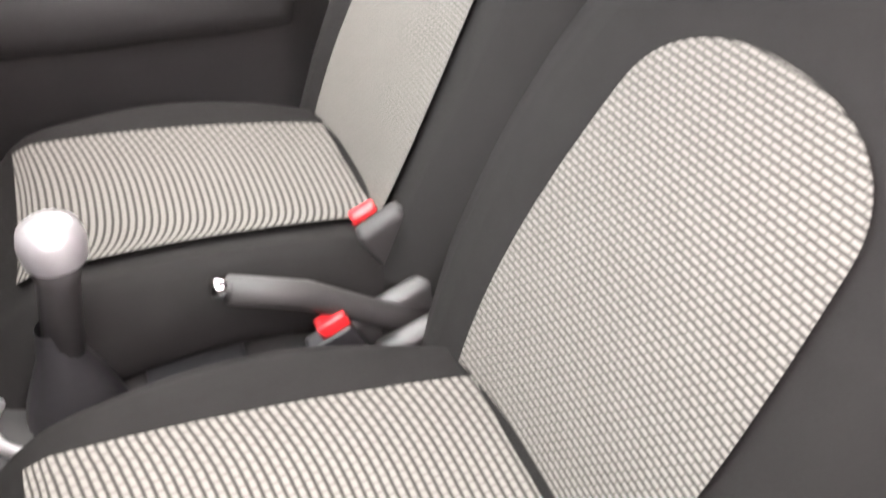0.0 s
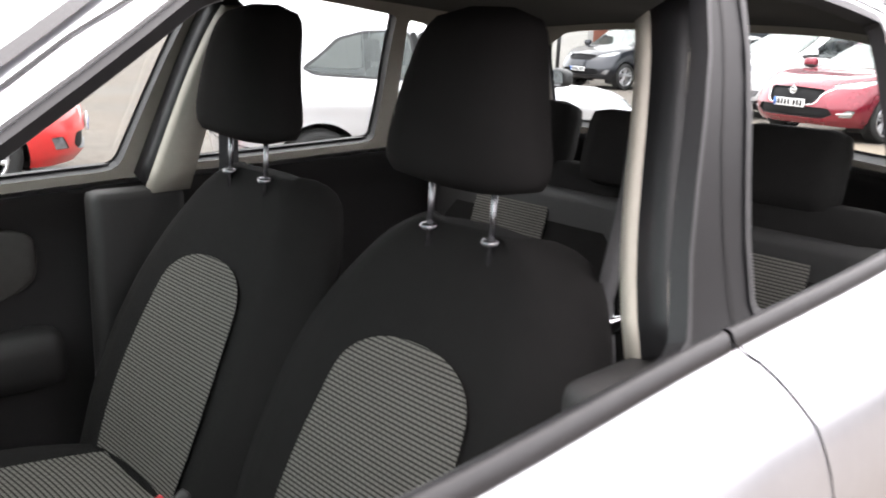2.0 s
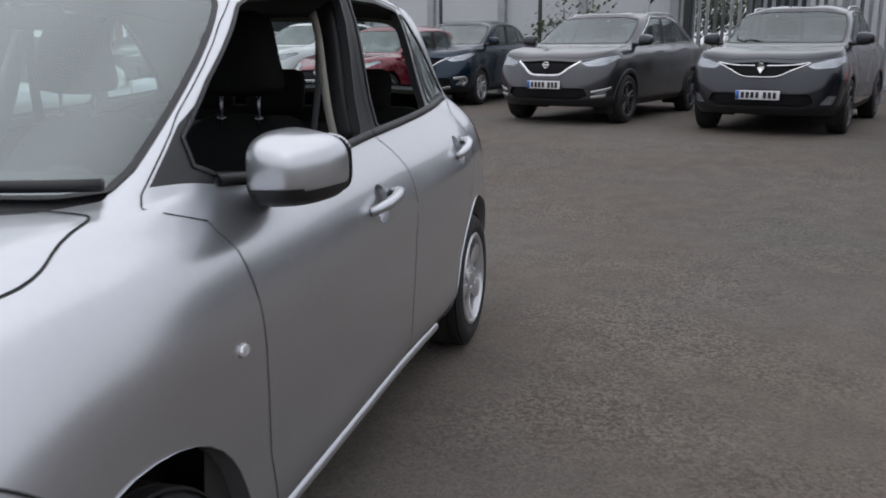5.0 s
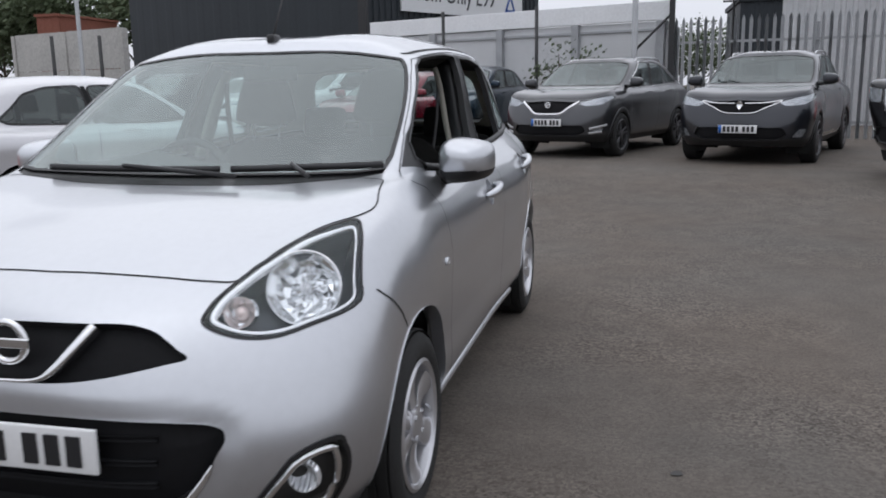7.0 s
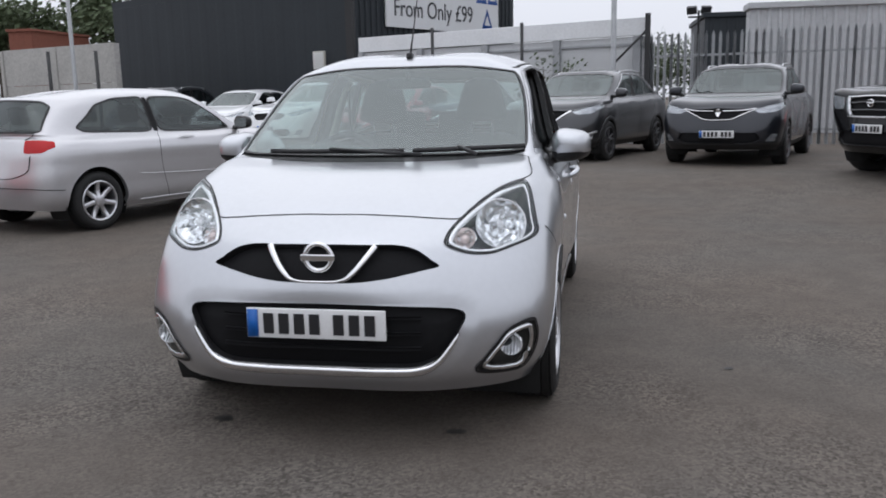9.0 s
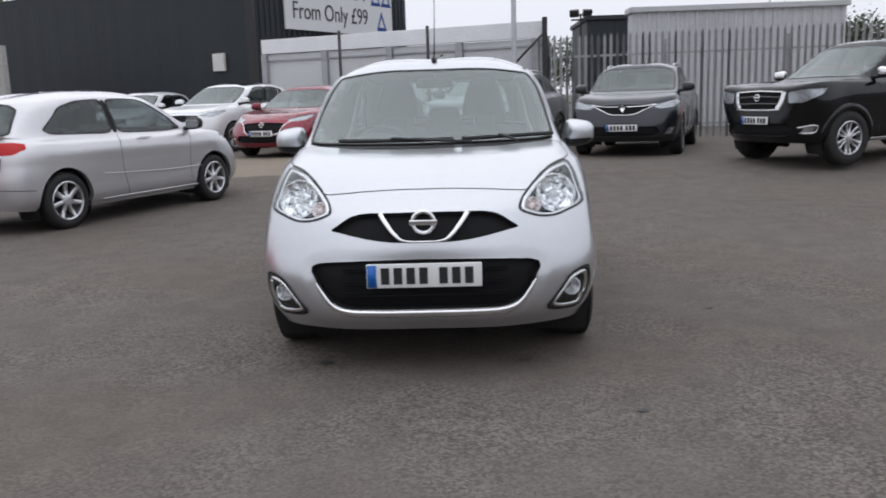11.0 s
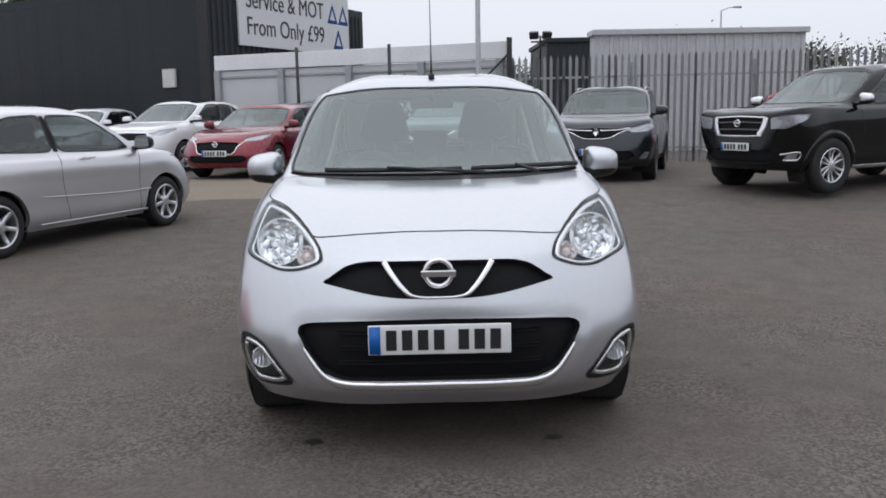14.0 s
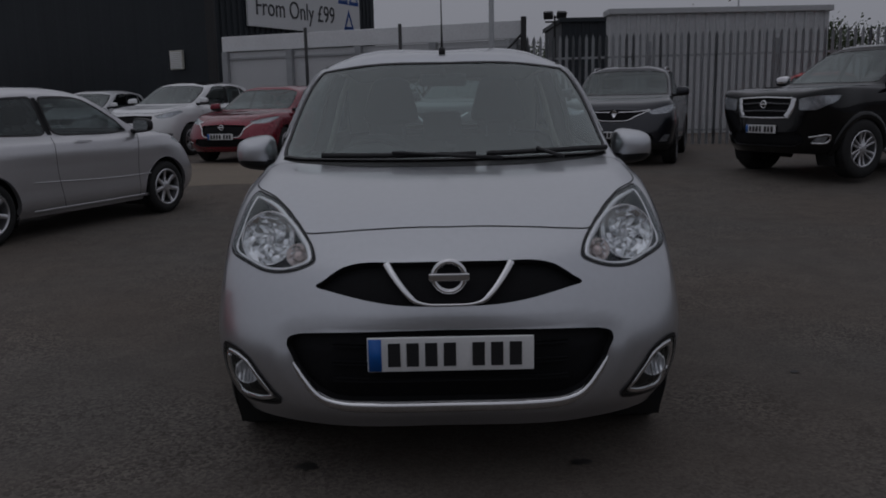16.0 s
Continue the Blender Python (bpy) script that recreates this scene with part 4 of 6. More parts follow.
THREE_DOOR = dict(front_door_glass=[(3.4, 7.07), (4.2, 7.05), (5.12, 7.05), (5.12, 7.93), (4.3, 7.955), (3.4, 7.955), (2.95, 7.9), (2.8, 7.7), (2.85, 7.35)],
                  rear_door_glass=[(5.22, 7.05), (6.25, 7.08), (6.45, 7.2), (6.1, 7.75), (5.75, 7.92), (5.22, 7.94)], quarter_glass=None, pillar_trim=[(5.13, 7.05), (5.21, 7.05), (5.21, 7.93), (5.13, 7.93)])
car_a, sh_a = build_car("car", "silver three-door hatchback with multi-spoke alloy wheels", POLO_SILVER,
                        dict(length=3.97, width=1.68, height=1.46, axle=.82, base=2.47, cowl=1.05, header=1.75, tail=3.65, clear=.2, bonnet=.88, belt=.99), .305, .205, (7, False), plate=(.47, -.0), shapes=dict(THREE_DOOR, taillight=[(6.86, 4.0), (7.2, 3.72), (7.78, 3.76), (7.82, 5.0), (7.25, 5.2), (6.9, 4.95)], rear_glass=[(9.5, 7.03), (7.5, 7.03), (7.2, 7.12), (7.25, 7.8), (7.5, 7.95), (9.5, 7.95)]), doors=3, forms=[upright_tail(.15)], mirror_mat=TRIM,
                        extras=[chrome_lines([((3.5, 2.0), (4.4, 2.1), (5.5, 2.3))], .012, POLO_SILVER, "side_crease"), chrome_lines([((3.35, .5), (4.4, .5), (5.5, .55))], .035, POLO_SILVER, "side_skirt"), chrome_lines([((8.95, 2.3), (8.2, 2.35), (7.7, 2.7), (7.55, 3.6)), ((7.82, 5.1), (7.6, 6.2), (7.45, 7.0)), ((6.7, 1.7), (7.5, 1.75), (8.95, 1.75))], .007, SEAM, "shut_line"), hatch_badge])
place(car_a, -3.73, 8.5, 159)
plate_bars(car_a, -.26, .26, .60, .71, 3.925, 1, True, False)
car_b, _ = build_car("car", "deep red five-door hatchback with a dark shield grille", RED_PAINT,
                     dict(length=4.46, width=1.80, height=1.45, axle=.93, base=2.70, cowl=1.35, header=2.10, tail=4.1, clear=.2, bonnet=.86, belt=.98), .32, .22, (5, True), (7, 5), plate=(.50, .0),
                     shapes=dict(grille=SHIELD, headlight=SLIM_LAMP), extras=[nose_badge(3.45), chrome_lines([((1.3, 3.95), (.98, 3.3), (.72, 2.3), (0, 2.2)), ((1.5, 1.6), (1.95, 1.65))], .02)])
place(car_b, -4.05, 13.1, -16)
car_c, _ = build_car("car", "white sport utility car with a black roof", WHITE_PAINT, SUV, .34, .23, (5, True), (7, 5), plate=(.55, .0), roof_mat=BLACK_PAINT, forms=[blunt_nose(.4)],
                     shapes=dict(roof_panel=[(1.7, 8.45), (7.3, 8.45), (7.3, 10.0), (1.7, 10.0)], headlight=SLIM_LAMP), lower=.8)
place(car_c, -6.55, 15.5, -20)
car_d, _ = build_car("car", "white hatchback parked among other cars", WHITE_PAINT, dict(length=4.1, width=1.76, height=1.5), .30, .2, (7, False), plate=(.5, .0))
place(car_d, -9.6, 18.8, -10)
car_e, _ = build_car("car", "dark blue crossover with a silver lower bumper", TEAL_PAINT, dict(SUV, length=4.12, width=1.78, height=1.57, base=2.6, axle=.85, tail=3.8), .33, .22, (5, True), (7, 5), plate=(.48, .0), forms=[blunt_nose(.5)], flare=(TRIM, .07, .012),
                     shapes=dict(grille=VEE, headlight=SLIM_LAMP),
                     extras=[nose_badge(3.9, .07, False), chrome_lines([((1.2, 4.3), (.85, 3.85), (.42, 3.3), (0, 3.25))], .022), chrome_lines([((1.45, 2.0), (1.95, 2.05), (2.05, 1.6), (1.9, 1.25)), ((0, .85), (.9, .85), (1.35, 1.1))], .05, SATIN_TRIM)], lower=.9)
place(car_e, -2.75, 14.9, -12)
car_f, _ = build_car("car", "grey crossover with a chrome V grille", GREY_PAINT, SUV, .345, .24, (5, True), (7, 5), plate=(.56, .0), shapes=dict(grille=VEE, headlight=SLIM_LAMP),
                     rim_mat=GREY_ALLOY, forms=[blunt_nose(.5)], flare=(TRIM, .07, .012), extras=[nose_badge(3.9, .05), roof_rails(), chrome_lines([((3.05, 7.22), (3.2, 7.6), (3.5, 7.975), (4.5, 7.985), (5.5, 7.975), (6.1, 7.8)), ((3.3, 7.03), (4.4, 7.02), (6.3, 7.05))], .014), chrome_lines([((1.08, 4.32), (.74, 3.7), (.42, 3.15), (0, 3.1))], .034), chrome_lines([((1.5, 1.75), (2.15, 2.0)), ((1.5, 1.35), (2.0, 1.45))], .035, SATIN_TRIM)], lower=1.2)
place(car_f, -.04, 11.8, -21)
car_g, _ = build_car("car", "slate grey crossover with silver roof rails", SLATE_PAINT, dict(SUV, length=4.45, height=1.62, width=1.84), .345, .24, (5, True), (7, 5), plate=(.50, .0), shapes=dict(grille=VEE, headlight=SLIM_LAMP),
                     rim_mat=GREY_ALLOY, forms=[blunt_nose(.5)], flare=(TRIM, .06, .012), extras=[nose_badge(3.95, .06, False), roof_rails(), chrome_lines([((1.2, 4.25), (.8, 3.8), (.38, 3.3), (0, 3.25)), ((1.2, 4.35), (.6, 4.12), (.15, 4.05))], .016)], lower=1.2)
place(car_g, 2.72, 10.8, -19)
car_h, _ = build_car("pickup_truck", "black double-cab pickup with a silver grille surround", BLACK_PAINT,
                     dict(length=5.33, width=1.87, height=1.79, axle=.85, base=3.15, cowl=1.25, header=2.02, tail=4.9, clear=.32, bonnet=1.12, belt=1.24), .39, .235, (6, True), (7, 5), plate=(.66, .0), cab_end=3.95, forms=[blunt_nose(1.0)], flare=(BLACK_PAINT, .10, .028), mirror_mat=CHROME,
                     shapes=dict(grille=BOX_GRILLE, headlight=BOX_LAMP),
                     extras=[nose_badge(4.05), chrome_lines([((1.02, 4.66), (.97, 4.1), (.88, 3.5), (.80, 3.2))], .085), chrome_lines([((.9, 3.18), (.4, 3.13), (0, 3.12)), ((1.0, 4.68), (.5, 4.72), (0, 4.73))], .022), chrome_lines([((.86, 3.6), (.4, 3.6), (0, 3.6)), ((.93, 4.15), (.4, 4.17), (0, 4.18))], .02, GREY_ALLOY, "grille_bar"), chrome_lines([((1.5, 1.75), (2.05, 1.85), (2.0, 1.35), (1.6, 1.35))], .025), chrome_lines([((3.5, .25), (4.5, .25), (5.5, .25))], .06, SATIN_TRIM, "side_step"), roof_rails()])
place(car_h, 4.36, 9.0, -65)
car_i, _ = build_car("car", "bright red hatchback parked beside the silver cars", BRIGHT_RED, dict(length=4.0, width=1.74, height=1.48), .30, .2, (7, False), plate=(.5, .0))
place(car_i, -6.3, 4.2, 159)
car_j, _ = build_car("car", "dark estate car with silver roof rails", SLATE_PAINT, dict(SUV, height=1.66), .34, .23, (5, True), plate=(.5, .0), extras=[roof_rails()])
place(car_j, -12.6, 19.5, -8)
car_l, _ = build_car("car", "black car with a low roof among the parked row", BLACK_PAINT, dict(length=4.3, width=1.78, height=1.46), .31, .21, (7, False), plate=(.5, .0))
place(car_l, -8.1, 24.0, 0)
car_k, _ = build_car("car", "red car behind the pickup", BRIGHT_RED, dict(length=4.0, width=1.74, height=1.55), .30, .2, (7, False), plate=(.5, .0))
place(car_k, 7.7, 14.3, -20)
# ---- the hatchback on show ----
def seat_cloth():
    """Pale knitted cloth: short light stitches in rows on a dark ground."""
    m = mat("knit_cloth", (0.5, 0.48, 0.43), rough=.95, var=.08, scale=20, spec=.05)
    t = m.node_tree
    p = t.nodes["Principled BSDF"]
    co = next(n for n in t.nodes if n.bl_idname == "ShaderNodeTexCoord")
    sep, com, add = t.nodes.new("ShaderNodeSeparateXYZ"), t.nodes.new("ShaderNodeCombineXYZ"), t.nodes.new("ShaderNodeMath")
    t.links.new(co.outputs["Object"], sep.inputs[0])
    add.operation = "ADD"
    t.links.new(sep.outputs["Y"], add.inputs[0])
    t.links.new(sep.outputs["Z"], add.inputs[1])
    t.links.new(sep.outputs["X"], com.inputs["X"])
    t.links.new(add.outputs[0], com.inputs["Y"])
    def op(kind, a, b):
        n = t.nodes.new("ShaderNodeMath")
        n.operation = kind
        for k, v in enumerate((a, b)):
            if isinstance(v, (int, float)):
                n.inputs[k].default_value = v
            elif v is not None:
                t.links.new(v, n.inputs[k])
        return n.outputs[0]
    row = op("DIVIDE", add.outputs[0], .0092)
    rf = op("ABSOLUTE", op("SUBTRACT", op("FRACT", row, None), .5), None)
    stitch = op("FRACT", op("ADD", op("DIVIDE", sep.outputs["X"], .011), op("MULTIPLY", op("FLOOR", row, None), .5)), None)
    sf = op("ABSOLUTE", op("SUBTRACT", stitch, .5), None)
    smooth = []
    for v, lo, hi, a, b in ((rf, .20, .42, 1.0, 0.0), (sf, .30, .50, 1.0, .55)):
        r = t.nodes.new("ShaderNodeMapRange")
        r.interpolation_type = "SMOOTHSTEP"
        for k, q in (("From Min", lo), ("From Max", hi), ("To Min", a), ("To Max", b)):
            r.inputs[k].default_value = q
        t.links.new(v, r.inputs["Value"])
        smooth.append(r.outputs[0])
    hgt = op("MULTIPLY", *smooth)
    mc = t.nodes.new("ShaderNodeMix")
    mc.data_type = "RGBA"
    mc.inputs["A"].default_value, mc.inputs["B"].default_value = (.034, .0325, .030, 1), (.148, .141, .129, 1)
    t.links.new(hgt, mc.inputs["Factor"])
    t.links.new(mc.outputs["Result"], p.inputs["Base Color"])
    bp = t.nodes.new("ShaderNodeBump")
    bp.inputs["Strength"].default_value, bp.inputs["Distance"].default_value = .4, .002
    t.links.new(hgt, bp.inputs["Height"])
    t.links.new(bp.outputs[0], p.inputs["Normal"])
    return m


KNIT = seat_cloth()
BUCKLE_RED = mat("buckle_red", (0.55, 0.02, 0.025), rough=.35)
WEBBING = mat("belt_webbing", (0.05, 0.05, 0.052), rough=.8, var=.1, bump=.2, bscale=800)
DOOR_CLOTH = mat("door_cloth", (0.075, 0.07, 0.066), rough=.95, var=.12, scale=40, bump=.4, bscale=900, spec=.1)
GREY_PLASTIC = mat("grey_plastic", (0.036, 0.035, 0.034), rough=.45, var=.12, bump=.1, bscale=600)
POST_METAL = mat("post_metal", (0.22, 0.22, 0.23), rough=.25, metal=.9, var=.05)
SATIN = mat("satin_silver", (0.55, 0.55, 0.56), rough=.3, metal=.8)

HS = cage()
HERO_DOOR_GLASS = [(3.5, 7.06), (4.2, 7.05), (4.91, 7.05), (4.91, 7.955), (4.3, 7.975), (3.4, 7.975), (2.55, 7.97), (2.24, 7.9), (2.16, 7.5), (2.30, 7.24), (2.9, 7.10)]
SAIL = [(2.3, 7.03), (3.6, 7.02), (3.5, 7.06), (2.9, 7.10), (2.30, 7.24), (2.20, 7.40), (2.08, 7.3)]
hl_front = [(.444, .782), (.443, .757), (.483, .737), (.547, .721), (.604, .719), (.68, .737), (.762, .770), (.753, .816), (.737, .876), (.721, .921), (.697, .949), (.622, .932), (.549, .89), (.483, .834)]
HL = closed_curve(HS.front(hl_front, u=(.4, 2.95), v=(2.8, 6.6)), 4)
gr = [(-.02, .766), (.154, .764), (.29, .759), (.335, .748), (.372, .729), (.402, .708), (.430, .686), (.385, .676), (.32, .663), (.25, .650), (.15, .638), (-.02, .635)]
GR = clampu(polyline(HS.front([(max(x, 0.0), z) for x, z in gr], u=(0, 1.6), v=(2.5, 5)), 4))
GR[0, 0] = GR[-1, 0] = 0
ik = [(-.02, .563), (.246, .558), (.44, .547), (.49, .541), (.519, .530), (.529, .510), (.512, .47), (.489, .422), (.458, .385), (.417, .354), (.366, .336), (.247, .332), (-.02, .330)]
IK = clampu(polyline(HS.front([(max(x, 0.0), z) for x, z in ik], u=(0, 1.8), v=(.4, 3.6)), 4))
IK[0, 0] = IK[-1, 0] = 0
IK_XZ = HS.ev(IK)[:, [0, 2]]
IK_LINE = np.concatenate([IK_XZ[:-1] + (IK_XZ[1:] - IK_XZ[:-1]) * k / 6 for k in range(6)])
fg = [(.759, .474), (.742, .474), (.692, .458), (.634, .399), (.591, .345), (.562, .305), (.585, .294), (.648, .284), (.703, .282), (.748, .327), (.770, .392), (.768, .45)]
FG = closed_curve(HS.front(fg, u=(1, 2.9), v=(.4, 3.2)), 3)
BONNET_NOSE = HS.front([(0, .856), (.16, .854), (.31, .846), (.413, .838), (.478, .836), (.51, .863), (.549, .895), (.585, .918), (.622, .938), (.66, .950), (.694, .957)], u=(0, 2.95), v=(3.4, 6.6))
BONNET = HS.top([(.715, .69), (.70, .80), (.675, .90), (.60, .895), (.36, .845), (0, .825)], v=(4.4, 7.0))
BONNET = np.concatenate([BONNET_NOSE, BONNET])
BONNET[0, 0] = BONNET[-1, 0] = 0
fd = HS.side([(2.205, 1.0), (2.26, .92), (2.285, .75), (2.28, .50), (2.27, .30), (1.27, .30), (1.225, .45), (1.205, .7), (1.17, .88), (1.13, .975)], u=(2.4, 5.6), v=(.3, 7))
FDOOR = np.concatenate([fd, [(2.25, 7.0), (1.98, 7.35), (1.98, 7.8), (2.1, 7.97), (2.8, 7.99), (4.0, 7.995), (5.0, 7.995), (5.0, 7.5)]])
rd = HS.side([(2.27, .30), (2.80, .30), (2.86, .44), (2.94, .58), (3.05, .70), (3.135, .82), (3.165, .93), (3.15, 1.01)], u=(4.8, 7), v=(.3, 7.05))
RDOOR = np.concatenate([fd[:5], rd, [(6.62, 7.1), (6.5, 7.35), (6.25, 7.7), (6.0, 7.94), (5.5, 7.98), (5.0, 7.985), (5.0, 7.5)]])
cup = [(HS.side([(yc + .052 * math.cos(a), zc + .055 * math.sin(a)) for a in np.linspace(0, 2 * math.pi, 20)[:-1]], u=(3.5, 6.6), v=(3, 6.5))) for yc, zc in ((1.965, .857), (2.89, .897))]
tl = HS.side([(3.46, .80), (3.51, .82), (3.58, .84), (3.62, .95), (3.55, 1.04), (3.48, 1.03), (3.43, .93)], u=(6.2, 7.9), v=(2, 7.2))
HERO_SCREEN = [(-.5, 7.0), (1.0, 7.0), (1.6, 7.005), (1.86, 7.03), (1.91, 7.12), (1.89, 7.5), (1.89, 7.90), (1.84, 7.965), (1.6, 7.97), (-.5, 7.97)]
HS.dents = [(IK_LINE, .055, .007)]
CUTS = [
    ("bonnet", BONNET), ("cowl", [(0, 6.70), (1.0, 6.74), (1.6, 6.84), (1.88, 6.97), (1.88, 7.07), (0, 7.06)]),
    ("front_door", FDOOR), ("rear_door", RDOOR),
    ("headlight", HL), ("grille", GR), ("intake", IK), ("foglight", FG), ("taillight", tl),
    ("windscreen", clampu(soft_poly(HERO_SCREEN, 3, .10))), ("rear_glass", clampu(soft_poly(REAR_GLASS))),
    ("pillar_trim", [(4.86, 7.02), (5.14, 7.02), (5.14, 7.97), (4.86, 7.97)]),
    ("mirror_sail", SAIL),
    ("front_door_glass", soft_poly(HERO_DOOR_GLASS, 3, .06)), ("rear_door_glass", soft_poly(REAR_DOOR_GLASS, 3, .06)), ("quarter_glass", soft_poly(QUARTER_GLASS, 3, .10)),
    ("handle_cup", cup[0]), ("rear_handle_cup", cup[1]),
]


def on_skin(sh, uvp, off=0.0):
    p, n = sh.ev([uvp])[0], sh.normal([uvp])[0]
    return Vector(p + n * off), Vector(n)


def dish(parent, name, centre, way, r, depth, material, rings=10, s=1):
    """A reflector bowl that opens along way."""
    bm = bmesh.new()
    rnd = random.Random(7)
    lathe(bm, [(-depth, .001)] + [(-depth * (1 - (k / rings) ** 2), r * k / rings) for k in range(1, rings + 1)] + [(.006, r + .004), (-.01, r + .008)], 22 if material is FACETS else 36, "y")
    if material is FACETS:
        for v in bm.verts:
            if (v.co.x ** 2 + v.co.z ** 2) ** .5 < r * .98:
                v.co += Vector((rnd.uniform(-1, 1) * r * .03, rnd.uniform(-1, 1) * r * .09, rnd.uniform(-1, 1) * r * .03))
    q = Vector((0, 1, 0)).rotation_difference(Vector(way))
    m = Matrix.Translation(centre) @ q.to_matrix().to_4x4()
    bmesh.ops.transform(bm, matrix=m, verts=bm.verts[:])
    if s < 0:
        bmesh.ops.transform(bm, matrix=Matrix.Diagonal((-1, 1, 1, 1)), verts=bm.verts[:])
        bmesh.ops.reverse_faces(bm, faces=bm.faces[:])
    return part(name, bm, material, parent, smooth=material is not FACETS)


def hero_details(root, sh):
    both = (1, -1)
    kids = {}
    for o in root.children:
        kids.setdefault(o.name.split(".")[0], []).append(o)
    # shut lines
    for line in (polyline(HS.side([(.49, .783), (.55, .735), (.595, .69), (.625, .645)], u=(1.8, 3.2), v=(2.5, 5))),):
        for s in both:
            bm = bmesh.new()
            strip(bm, sh, line, .006, .0012, s)
            part("shut_line", bm, SEAM, root)
    for s in both:
        for ring in (FDOOR, RDOOR):
            bm = bmesh.new()
            strip(bm, sh, dense(ring, 4), .0032, .0012, s, closed=True)
            part("shut_line", bm, SEAM, root)
        bm = bmesh.new()
        strip(bm, sh, polyline(BONNET, 5), .005, .0014, s)
        part("shut_line", bm, SEAM, root)
        bm = bmesh.new()
        l = [(u, 8.18) for u in np.linspace(2.0, 7.2, 30)]
        strip(bm, sh, np.array(l), .016, .001, s)
        part("roof_channel", bm, SEAM, root)
    # window reveals towards the cabin
    for lab, poly in (("front_door_glass", HERO_DOOR_GLASS), ("rear_door_glass", REAR_DOOR_GLASS), ("quarter_glass", QUARTER_GLASS)):
        for s in both:
            bm = bmesh.new()
            ring = dense(soft_poly(poly, 3, .06), 5)
            ribbon(bm, sh, ring, (.003, -.012, -.024), s)
            part("window_frame", bm, TRIM, root)
            if lab == "front_door_glass":
                bm = bmesh.new()
                ribbon(bm, sh, np.array([q for q in ring if q[0] < 3.4 and q[1] > 7.22]), (.006, -.010, -.0255), s, closed=False)
                for v in bm.verts:
                    v.co.x -= .0015 * s
                part("pillar_frame", bm, SILVER, root)
    for poly in (HERO_SCREEN, REAR_GLASS):
        line, shut = open_ring(dense(clampu(soft_poly(poly, 3, .10 if poly is HERO_SCREEN else .16)), 5))
        for s in both:
            bm = bmesh.new()
            ribbon(bm, sh, line, (0, -.024), s, shut)
            part("window_frame", bm, TRIM, root)
    # weather strips along the door tops
    for s in both:
        for a, b in ((3.6, 4.995), (5.005, 6.35)):
            bm = bmesh.new()
            strip(bm, sh, np.array([(u, 7.035) for u in np.linspace(a, b, 16)]), .026, .010, s, thick=.004)
            part("weather_strip", bm, TRIM, root)
    # lamps
    hls = sorted(kids["headlight"], key=lambda o: sum(v.co.x for v in o.data.vertices))
    c = HL.mean(0)
    for o, s in zip(hls, (-1, 1)):
        bm = bmesh.new()
        strip(bm, sh, HL, .007, .003, s, closed=True)
        part("lamp_seal", bm, TRIM, o)
        inner = c + (HL - c) * .90
        m = len(HL)
        radii = [.0125 if k >= m * .72 or k < m * .09 else .0075 if k < m * .44 else .004 for k in range(m)]
        radii = [sum(radii[(k + q) % m] for q in range(-4, 5)) / 9 for k in range(m)]
        ring = [Vector((p[0] * s, p[1], p[2])) for p in sh.ev(inner) - sh.normal(inner) * .012]
        bm = bmesh.new()
        tube(bm, [*ring, ring[0]], [*radii, radii[0]], 8, cap=False)
        part("lamp_chrome", bm, CHROME, o)
        for (x, z), r, d, m, off, nm in (((.638, .832), .090, .050, FACETS, -.036, "lamp_reflector"), ((.512, .785), .036, .028, FACETS, -.026, "indicator_bowl")):
            w = HS.front([(x, z)], u=(.4, 2.95), v=(2.8, 6.6))[0]
            p, n = on_skin(sh, w, off)
            way = (n + Vector((0, -1.3, 0))).normalized()
            dish(o, nm, p, way, r, d, m, 6, s=s)
            bm = bmesh.new()
            if r > .05:
                q = Vector((0, 1, 0)).rotation_difference(way)
                rim = bmesh.new()
                lathe(rim, [(-.004, r + .002), (.006, r + .003), (.006, r + .007), (-.004, r + .009)], 36, "y")
                bmesh.ops.transform(rim, matrix=Matrix.Translation(p) @ q.to_matrix().to_4x4(), verts=rim.verts[:])
                if s < 0:
                    bmesh.ops.transform(rim, matrix=Matrix.Diagonal((-1, 1, 1, 1)), verts=rim.verts[:])
                part("lamp_bezel", rim, CHROME, o)
            bmesh.ops.create_uvsphere(bm, u_segments=14, v_segments=10, radius=r * (.2 if r > .05 else .5), matrix=Matrix.Translation(p - way * d * .5))
            if s < 0:
                bmesh.ops.transform(bm, matrix=Matrix.Diagonal((-1, 1, 1, 1)), verts=bm.verts[:])
            part("bulb", bm, REFLECTOR if r > .05 else AMBER, o)
    fogs = sorted(kids["foglight"], key=lambda o: sum(v.co.x for v in o.data.vertices))
    cf = FG.mean(0)
    for o, s in zip(fogs, (-1, 1)):
        bm = bmesh.new()
        strip(bm, sh, FG, .012, .004, s, closed=True)
        part("lamp_seal", bm, TRIM, o)
        bm = bmesh.new()
        q = cf + (FG - cf) * .78
        q = np.concatenate([q, q[:1]])
        tube(bm, [Vector((p[0] * s, p[1], p[2])) for p in sh.ev(q) - sh.normal(q) * .006], .0105, 8, cap=False)
        part("lamp_chrome", bm, CHROME, o)
        w = HS.front([(.688, .385)], u=(1, 2.9), v=(.4, 3.2))[0]
        p, n = on_skin(sh, w, -.012)
        dish(o, "lamp_reflector", p, Vector((0, -1, 0)), .036, .03, REFLECTOR, s=s)
